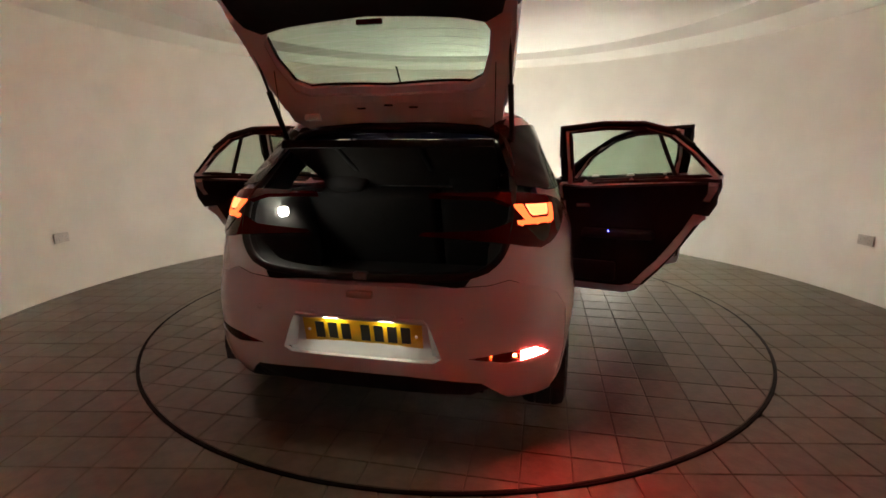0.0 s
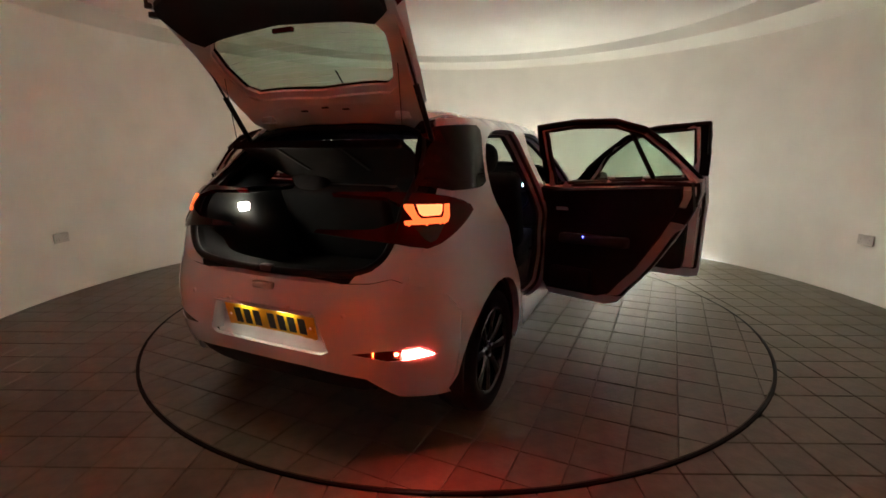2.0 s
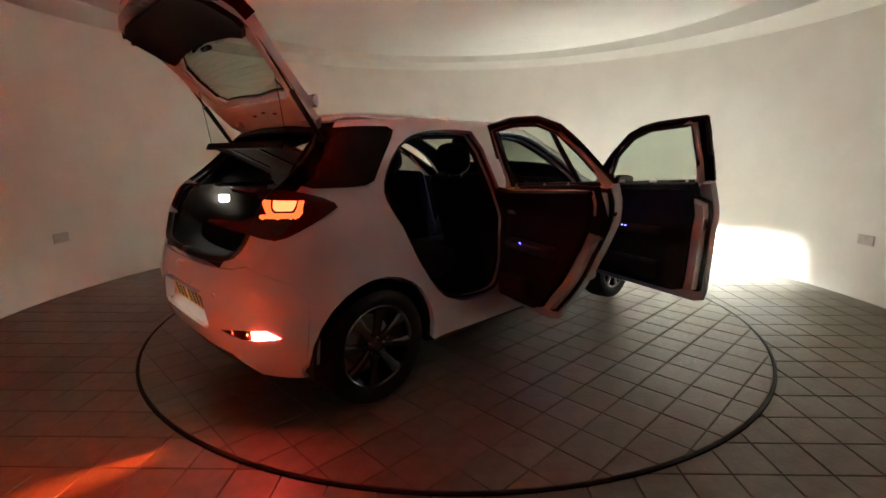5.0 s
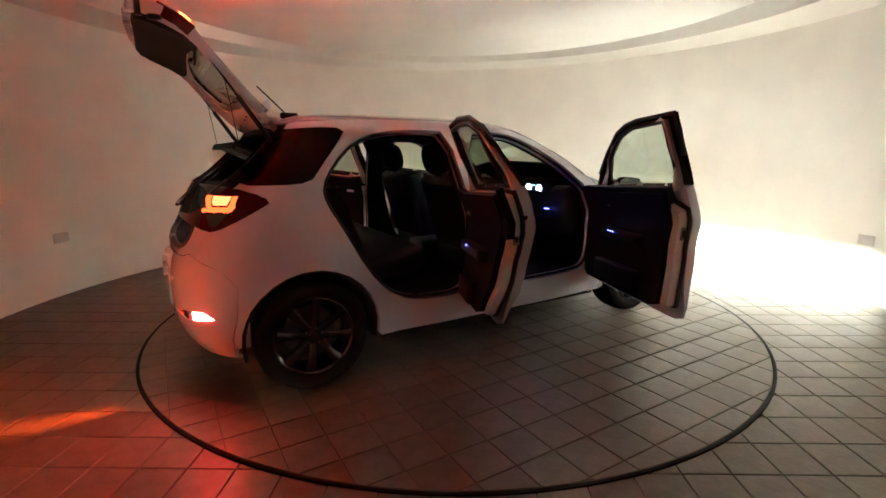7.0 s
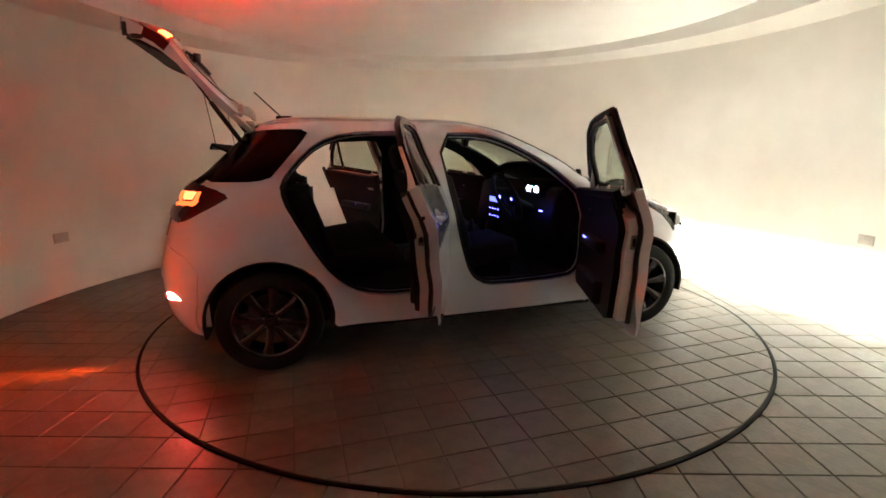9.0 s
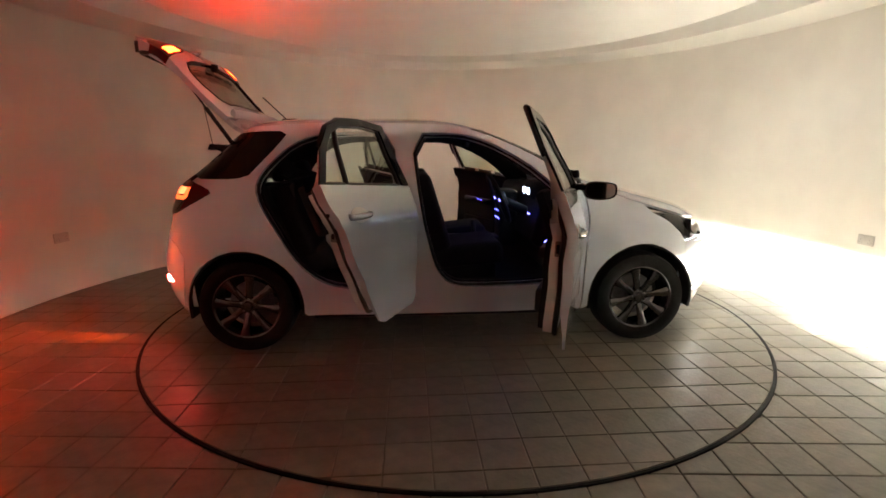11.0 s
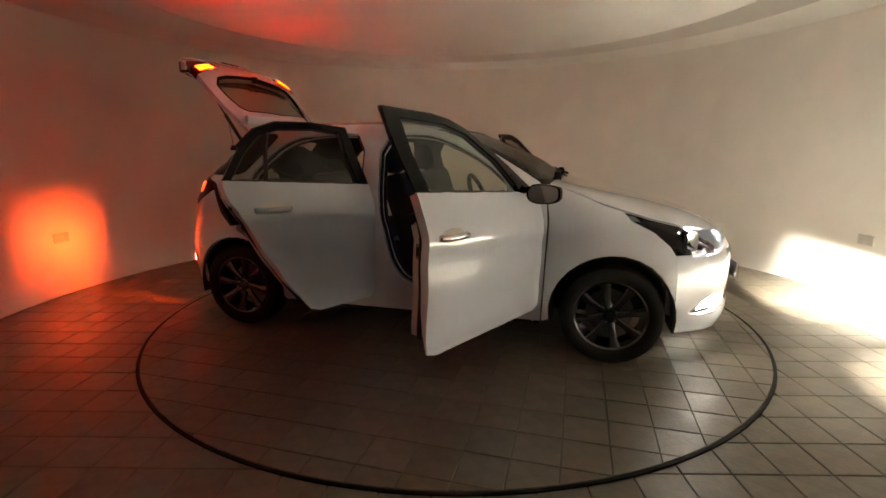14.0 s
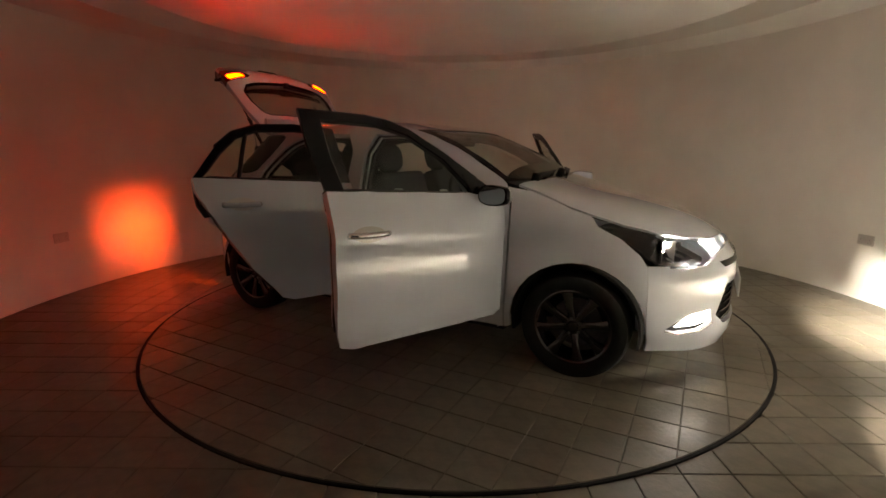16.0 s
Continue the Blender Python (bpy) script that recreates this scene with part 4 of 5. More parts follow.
def build_door(car, s, front):
    if front:
        name, angle, hinge = "front_door", 67 if s < 0 else 63, Vector((0.85, s * 0.83, 0.8))
        lower = [(0.845, belt(0.845) + 0.01), (0.875, 0.85), (0.865, 0.50), (0.855, 0.36), (0.80, 0.318), (-0.12, 0.315), (-0.185, 0.335), (-0.20, 0.40), (-0.205, 0.60), (-0.228, belt(-0.23))]
        fr = [(0.82, belt(0.82) + 0.004), (0.70, 1.105), (0.50, 1.235), (0.30, 1.345), (0.18, 1.382), (0.05, 1.398), (-0.285, 1.402), (-0.262, 1.20), (-0.232, belt(-0.23) + 0.004)]
        win = [(0.62, belt(0.62) + 0.012), (0.46, 1.205), (0.27, 1.315), (0.12, 1.352), (-0.17, 1.358), (-0.155, 1.2), (-0.125, belt(-0.125) + 0.012)]
        hx, hz = -0.05, 0.862
    else:
        name, angle, hinge = "rear_door", 68 if s < 0 else 62, Vector((-0.22, s * 0.84, 0.8))
        lower = [(-0.235, belt(-0.235)), (-0.215, 0.60), (-0.215, 0.36), (-0.25, 0.318), (-0.66, 0.318), (-0.74, 0.345), (-0.80, 0.42), (-0.90, 0.53), (-1.05, 0.745), (-1.16, 0.94), (-1.20, 1.02), (-1.205, belt(-1.205))]
        fr = [(-0.238, belt(-0.238) + 0.004), (-0.262, 1.22), (-0.29, 1.405), (-0.56, 1.416), (-0.80, 1.40), (-0.95, 1.35), (-1.06, 1.26), (-1.20, belt(-1.2) + 0.004)]
        win = [(-0.35, belt(-0.35) + 0.012), (-0.36, 1.2), (-0.372, 1.365), (-0.56, 1.376), (-0.79, 1.362), (-0.92, 1.315), (-1.02, 1.225), (-1.13, belt(-1.13) + 0.012)]
        hx, hz = -0.965, 0.94
    win = inset(win, 1.065)
    axis = Vector((0, -s * 0.04, 1)).normalized()
    m = Matrix.Translation(hinge) @ Matrix.Rotation(radians(-s * angle), 4, axis) @ Matrix.Translation(-hinge)
    low = lower
    hem = lambda co: 0.010 + 0.034 * blend(co.z, 0.33, 0.60)
    door = part(name, skin(low, side(s), (), 0.036, hem, 0.006), PAINT, car, "white car door swung wide open", at=m)
    # shut faces: an inner shell set in from the skin
    shell = [(x, max(z, 0.405)) for x, z in inset(rounded(low, 1), 0.962)]
    part("inner_shell", skin(shell, side(s, -0.040), (), 0.06, 0.062), FRAME_PAINT, door, "white painted inner shell and shut face")
    fb = skin(fr, side(s), [win], 0.04, 0.012, 0.006)
    part("window_frame", fb, GLOSS_BLACK, door, "black window frame")
    lining_depth = lambda co: 0.020 + 0.045 * (1 - blend(co.z, 1.0, 1.16))
    part("frame_lining", skin(inset(win, 1.075), side(s, -0.008), [inset(win, 1.0)], 0.04, lining_depth), FRAME_PAINT, door, "white painted inner window frame")
    g = part("window_glass", skin(inset(win, 1.02), side(s, -0.012), (), 0.06, 0.004), GLASS, door, "clear side window glass")
    g.visible_shadow = False
    loop = split_edges(inset(win, 1.0), 0.05)
    part("glass_channel", tube_bm([side(s, -0.018)(x, z) for x, z in loop], 0.014, 6, True), SEAL, door, "black glass channel")
    if not front:
        part("divider_bar", tube_bm([side(s, -0.010)(-0.955 + 0.09 * k / 6, belt(-0.95) + 0.005 + 0.30 * k / 6 * 0.93) for k in range(7)], 0.013, 6), SEAL, door, "black quarter light divider")
    # trim, armrest, pull and seal
    t = inset(low, 0.86, 0.0, 0.03)
    trim = part("door_trim", skin(t, side(s, -0.098), (), 0.06, 0.035), TRIM, door, "black moulded inner door trim")
    part("waist_rail", skin(inset([(x, z) for x, z in low if z > 0.9] + [(x, z - 0.09) for x, z in reversed([(x, z) for x, z in low if z > 0.9])], 0.93), side(s, -0.09), (), 0.06, 0.035), TRIM, door, "black door waist rail")
    cx = 0.30 if front else -0.62
    ys = s * (side_y(cx, 0.75) - 0.15)
    part("armrest", box_bm(cx - 0.24, cx + 0.20, ys - 0.035, ys + 0.035, 0.70, 0.76, 0.018, 3), DASH, trim, "black armrest")
    part("door_pocket", box_bm(cx - (0.26 if front else 0.02), cx + 0.26, ys - 0.02, ys + 0.035, 0.42, 0.55, 0.02, 3), DASH, trim, "black door pocket")
    part("inner_handle", box_bm(cx + 0.16, cx + 0.25, ys + s * 0.02 - 0.012, ys + s * 0.02 + 0.012, 0.895, 0.925, 0.008, 3), SILVER, trim, "silver inner handle")
    for k in range(3 if front else 1):
        part("switch_light", box_bm(cx + 0.02 + 0.03 * k, cx + 0.028 + 0.03 * k, ys - s * 0.037 - 0.002, ys - s * 0.037 + 0.002, 0.745, 0.751), BLUE_GLOW, trim, "tiny blue switch light")
    part("door_seal", tube_bm([side(s, -0.048)(x, z) for x, z in split_edges(inset(shell, 1.012), 0.05)], 0.013, 6, True), SEAL, door, "black rubber seal")
    part("frame_seal", tube_bm([side(s, -0.012)(x, z) for x, z in inset(fr, 0.985)[1:-1]], 0.013, 6), SEAL, door, "black rubber frame seal")
    # latch and bump stops on the shut face
    ex = -0.17 if front else -1.075
    ez = 0.80 if front else 0.86
    part("latch", box_bm(ex - 0.03, ex + 0.012, s * (side_y(ex, ez) - 0.085), s * (side_y(ex, ez) - 0.055), ez - 0.035, ez + 0.035, 0.004), STEEL, door, "steel door latch")
    part("latch_slot", box_bm(ex - 0.033, ex + 0.0, s * (side_y(ex, ez) - 0.078), s * (side_y(ex, ez) - 0.064), ez - 0.02, ez + 0.02), SEAL, door)
    bx, bz = (-0.214, 0.93) if front else (-1.172, 0.955)
    yy = s * (side_y(bx, bz) - 0.040)
    part("edge_plug", tube_bm([(bx + 0.012, yy, bz), (bx - 0.004, yy, bz)], 0.013, 10), SEAL, door, "black rubber plug in the door edge")
    # outer handle
    grip = [side(s, 0.030)(hx + 0.105 * math.cos(a), hz + 0.0) + Vector((0, -s * 0.030 * (1 - math.sin(a)) , 0)) for a in np.linspace(0.12, math.pi - 0.12, 9)]
    part("outer_handle", tube_bm(grip, 0.015, 10), PAINT if not front else CHROME, door, "pull handle on the door skin")
    cup = [(hx + 0.085 * math.cos(a), hz + 0.036 * math.sin(a)) for a in np.linspace(0, math.tau, 24)[:-1]]
    part("handle_cup", skin(cup, side(s), (), 0.03, 0.003, 0.008), SILVER if front else FRAME_PAINT, door, "shallow handle cup")
    if front:
        base = side(s)(0.66, belt(0.66) + 0.045)
        mc = base + Vector((0.02, s * 0.145, -0.035))
        shape = rounded([(-s * 0.095, 0.056), (s * 0.070, 0.050), (s * 0.098, 0.030), (s * 0.092, -0.052), (-s * 0.095, -0.060)], 2)
        cap = loft_bm(shape, ((-0.014, 0.97), (0.012, 1.0), (0.034, 0.88), (0.050, 0.62), (0.056, 0.30)))
        place = Matrix.Translation(mc) @ Matrix.Rotation(radians(-s * 10), 4, "Z")
        mir = part("door_mirror", cap, PAINT, door, "white door mirror with black surround", at=place)
        rim = loft_bm(shape, ((-0.036, 0.93), (-0.034, 0.99), (-0.012, 1.02), (-0.010, 0.98)))
        glass = loft_bm(shape, ((-0.0385, 0.87), (-0.0355, 0.88)))
        part("mirror_surround", rim, GLOSS_BLACK, mir, "black mirror surround")
        part("mirror_glass", glass, MIRROR, mir, "mirror glass")
        part("mirror_foot", tube_bm([place.inverted() @ p for p in (base + Vector((0, -s * 0.02, -0.02)), base + Vector((0.01, s * 0.05, -0.02)), mc + Vector((0.005, -s * 0.05, -0.04)))], 0.022, 8), GLOSS_BLACK, mir, "black mirror foot")
        sail = [(0.62, belt(0.62) + 0.005), (0.80, belt(0.8) + 0.006), (0.66, 1.13), (0.58, 1.13)]
        part("mirror_sail", skin(sail, side(s), (), 0.04, 0.03, 0.008), GLOSS_BLACK, door, "black mirror triangle")
    return door


def build_tailgate(car):
    half = [(0.36, 0.80), (0.50, 0.825), (0.575, 0.885), (0.605, 0.98), (0.612, 1.06), (0.598, 1.13), (0.578, 1.25), (0.55, 1.36), (0.48, 1.395)]
    out = [(0.0, 0.793)] + half + [(0.0, 1.402)] + mirrored(half)[::-1]
    wh = [(0.34, 1.085), (0.44, 1.095), (0.495, 1.13), (0.485, 1.20), (0.445, 1.285), (0.385, 1.316)]
    win = [(0.0, 1.07)] + wh + [(0.0, 1.334)] + mirrored(wh)[::-1]
    hinge = Vector((-1.31, 0, 1.455))
    m = Matrix.Translation(hinge) @ Matrix.Rotation(radians(GATE_TURN), 4, "Y") @ Matrix.Translation(-hinge)
    rim = lambda co: 0.035 + 0.035 * (1 - blend(co.z, 1.02, 1.14))
    gate = part("tailgate", skin(out, tail, [win], 0.05, rim, 0.004), PAINT, car, "white tailgate raised fully open", at=m)
    frame_out = [(y, z + 0.055 * blend(z, 1.27, 1.38)) for y, z in inset(out, 0.955)]
    part("gate_lining", skin(frame_out, lambda y, z: tail(y, z) + Vector((0.035, 0, 0.01)), [inset(win, 1.02)], 0.05, 0.03), FRAME_PAINT, gate, "white painted inner frame of the tailgate")
    g = part("rear_window", skin(inset(win, 1.03), lambda y, z: tail(y, z) + Vector((0.012, 0, 0)), (), 0.06, 0.004), GLASS_TINT, gate, "tinted heated rear window")
    g.visible_shadow = False
    for k in range(9):
        z = 1.125 + k * 0.022
        wmax = float(np.interp(z, [1.1, 1.15, 1.22, 1.33], [0.42, 0.47, 0.46, 0.39]))
        part("heater_line", tube_bm([tail(y, z) + Vector((0.018, 0, 0)) for y in np.linspace(-wmax, wmax, 11)], 0.0006, 4), SILVER, g)
    part("window_band", tube_bm([tail(y, z) + Vector((0.01, 0, 0)) for y, z in split_edges(inset(win, 1.01), 0.05)], 0.014, 6, True), GLOSS_BLACK, gate, "black window border")
    # black inner lining of the lower half
    th = [(0.40, 0.812), (0.50, 0.84), (0.545, 0.89), (0.56, 1.0), (0.545, 1.05), (0.48, 1.080), (0.37, 1.072)]
    tr = [(0.0, 0.815)] + th + [(0.0, 1.055)] + mirrored(th)[::-1]
    lining = part("gate_trim", skin(tr, lambda y, z: tail(y, z) + Vector((0.075 + 0.02 * math.cos(y * 3), 0, 0.01)), (), 0.06, 0.03), TRIM, gate, "black moulded inner tailgate lining")
    for y in (-0.24, 0.24):
        part("pull_cup", box_bm(tail(0.2, 0.86).x + 0.096, tail(0.2, 0.86).x + 0.110, y - 0.06, y + 0.06, 0.84, 0.89, 0.005), SEAL, lining, "recessed pull cup")
    for s in (-1, 1):
        part("rim_plug", tube_bm([tail(s * 0.575, 0.91) + Vector((0.060, 0, 0)), tail(s * 0.575, 0.91) + Vector((0.078, 0, 0))], 0.030, 14), SEAL, gate, "round black plug in the tailgate rim")
    part("window_marker", box_bm(-1.645, -1.625, -0.055, 0.055, 1.070, 1.090, 0.003), RED_LENS, gate, "small red plate on the window edge")
    # spoiler over the window
    sp = bmesh.new()
    prof = ((-1.335, 1.425), (-1.36, 1.434), (-1.395, 1.428), (-1.402, 1.420), (-1.39, 1.405), (-1.36, 1.398))
    rows = []
    for y in (-0.52, -0.49, -0.3, 0, 0.3, 0.49, 0.52):
        k = 1 - 0.12 * (abs(y) / 0.56) ** 4
        dz = -0.035 * (abs(y) / 0.56) ** 2
        rows.append([sp.verts.new((-1.335 + (x + 1.335) * k, y, z + dz)) for x, z in prof])
    for a, b2 in zip(rows, rows[1:]):
        for k in range(6):
            sp.faces.new((a[k], a[(k + 1) % 6], b2[(k + 1) % 6], b2[k]))
    sp.faces.new(rows[0])
    sp.faces.new(rows[-1][::-1])
    bmesh.ops.recalc_face_normals(sp, faces=sp.faces)
    part("spoiler", sp, PAINT, gate, "white roof spoiler")
    # lamps on the gate that face the ceiling when it is up
    for s in (-1, 1):
        lens = [(s * 0.617, 1.065), (s * 0.38, 1.05), (s * 0.35, 1.035), (s * 0.43, 0.965), (s * 0.565, 0.925), (s * 0.606, 0.96)]
        lp = part("gate_lamp", skin(lens, tail, (), 0.04, 0.055, 0.010), RED_LENS, gate, "dark red gate lamp")
        lit = [(s * 0.575, 1.052), (s * 0.42, 1.046), (s * 0.44, 1.014), (s * 0.575, 1.010)]
        part("lit_strip", skin(lit, tail, (), 0.03, 0.004, 0.0125), GATE_GLOW, lp, "glowing red strip")
    for y, z in ((0.02, 1.362), (-0.10, 1.372), (0.16, 1.372)):
        p0 = tail(y, z) + Vector((0.066, 0, 0.006))
        part("grommet", box_bm(p0.x - 0.004, p0.x + 0.006, y - 0.022, y + 0.022, z - 0.004, z + 0.016, 0.004), SEAL, gate, "black rubber grommet")
    part("frame_rib", tube_bm([tail(y, 1.352) + Vector((0.06, 0, 0.004)) for y in np.linspace(-0.44, 0.44, 12)], 0.009, 8), FRAME_PAINT, gate, "pressed rib of the inner frame")
    # rear wiper, handle and number of small fittings
    wp = [tail(y, 1.11 + 0.02 * math.sin(y * 3)) + Vector((-0.022, 0, 0)) for y in np.linspace(-0.02, 0.34, 8)]
    wi = part("rear_wiper", tube_bm(wp, 0.009, 6), TRIM, gate, "black rear wiper")
    part("wiper_boss", tube_bm([tail(0, 1.10), tail(0, 1.10) + Vector((-0.05, 0, 0.005))], 0.024, 12), TRIM, wi, "black wiper boss")
    part("gate_badge", tube_bm([tail(0, 0.97), tail(0, 0.97) + Vector((-0.012, 0, 0))], 0.045, 20), CHROME, gate, "oval chrome badge")
    part("gate_handle", box_bm(tail(0, 0.86).x - 0.012, tail(0, 0.86).x + 0.0, -0.10, 0.10, 0.845, 0.875, 0.006), GLOSS_BLACK, gate, "black release handle")
    part("gate_latch", box_bm(-1.87, -1.80, -0.035, 0.035, 0.775, 0.81, 0.006), STEEL, gate, "steel gate latch")
    for s in (-1, 1):
        part("bump_stop", tube_bm([tail(s * 0.535, 0.85) + Vector((0.02, 0, 0)), tail(s * 0.535, 0.85) + Vector((0.085, 0, 0.0))], 0.016, 10), SEAL, gate, "black rubber bump stop")
        top_at = m @ (tail(s * 0.565, 1.10) + Vector((0.045, 0, 0)))
        foot = Vector((-1.36, s * 0.565, 1.285))
        d = (top_at - foot).normalized()
        st = part("gas_strut", tube_bm([foot, foot + d * (top_at - foot).length * 0.55], 0.013, 10), SEAL, car, "black gas strut holding the tailgate")
        part("strut_rod", tube_bm([foot + d * (top_at - foot).length * 0.5, top_at], 0.006, 8), SEAL, st, "thin strut rod")
        part("gate_hinge", box_bm(-1.40, -1.31, s * 0.38, s * 0.46, 1.415, 1.45, 0.008), FRAME_PAINT, car, "white tailgate hinge")
        cord0, cord1 = m @ (tail(s * 0.505, 1.19) + Vector((0.06, 0, 0))), Vector((-1.53, s * 0.50, 1.295))
        part("shelf_cord", tube_bm([cord0, cord1], 0.0022, 5), SEAL, car, "thin black parcel shelf cord")
    return gate


GATE_TURN = 90.0


def build_wheel(car, x, s):
    """Hub, tyre and an eight-spoke rim; y runs outwards."""
    hub = lathe_bm([(0.001, -0.03), (0.14, -0.03), (0.14, -0.015), (0.06, -0.01), (0.05, 0.02), (0.001, 0.02)], 32)
    w = part("wheel", hub, STEEL, car, "road wheel with a dark grey eight-spoke alloy rim", at=Matrix.Translation((x, s * 0.752, 0.302)) @ Matrix.Rotation(0 if s > 0 else math.pi, 4, "Z") @ Matrix.Rotation(radians(11 if x > 0 else -8), 4, "Y"))
    prof = [(0.205, -0.085), (0.225, -0.098), (0.265, -0.104), (0.292, -0.092), (0.303, -0.06), (0.304, -0.042), (0.297, -0.040), (0.297, -0.034), (0.304, -0.032), (0.305, 0.0), (0.304, 0.032), (0.297, 0.034), (0.297, 0.040), (0.304, 0.042), (0.303, 0.062), (0.292, 0.092), (0.265, 0.104), (0.235, 0.100), (0.222, 0.094), (0.205, 0.082)]
    part("tyre", lathe_bm(prof, 64, True), TYRE, w, "black road tyre")
    rim = lathe_bm([(0.206, 0.084), (0.214, 0.092), (0.208, 0.094), (0.198, 0.086), (0.192, 0.06), (0.188, -0.06), (0.205, -0.085)], 64)
    for k in range(8):
        a = k * math.tau / 8
        sp = bmesh.new()
        rows = []
        for r, half, y0, y1 in ((0.045, 0.021, 0.050, 0.072), (0.09, 0.0185, 0.055, 0.080), (0.15, 0.023, 0.060, 0.085), (0.199, 0.033, 0.056, 0.088)):
            rows.append([sp.verts.new(p) for p in ((r, y0, -half), (r, y1 - 0.006, -half), (r, y1, -half * 0.55), (r, y1, half * 0.55), (r, y1 - 0.006, half), (r, y0, half))])
        for p, q in zip(rows, rows[1:]):
            for i in range(6):
                sp.faces.new((p[i], p[(i + 1) % 6], q[(i + 1) % 6], q[i]))
        sp.faces.new(rows[0])
        sp.faces.new(rows[-1][::-1])
        bmesh.ops.recalc_face_normals(sp, faces=sp.faces)
        sp.transform(Matrix.Rotation(a, 4, "Y"))
        merge(rim, sp)
    cap = lathe_bm([(0.001, 0.078), (0.026, 0.077), (0.031, 0.07), (0.058, 0.066), (0.064, 0.055), (0.06, 0.04)], 32)
    merge(rim, cap)
    part("rim", rim, ALLOY, w, "dark grey eight-spoke alloy rim", angle=30)
    for k in range(5):
        a = k * math.tau / 5 + 0.3
        part("wheel_bolt", tube_bm([(0.046 * math.cos(a), 0.06, 0.046 * math.sin(a)), (0.046 * math.cos(a), 0.073, 0.046 * math.sin(a))], 0.008, 6), STEEL, w)
    return w


def seat_cushion(w, d, h, tilt=0.0):
    bm = box_bm(-d / 2, d / 2, -w / 2, w / 2, -h / 2, h / 2, min(w, d, h) * 0.32, 4)
    for v in bm.verts:
        v.co.z -= 0.025 * math.cos(v.co.y / w * math.pi) * (1 if v.co.z > 0 else 0)
    bm.transform(Matrix.Rotation(radians(tilt), 4, "Y"))
    return bm


def headrest_bm(w, d, h):
    """A rounded pad, flatter in front and behind."""
    bm = bmesh.new()
    bmesh.ops.create_icosphere(bm, subdivisions=3, radius=1.0)
    for v in bm.verts:
        x, y, z = (math.copysign(abs(c) ** 0.72, c) for c in v.co)
        v.co = (x * d / 2, y * w / 2 * (1 - 0.10 * max(0.0, -z)), z * h / 2)
    return bm


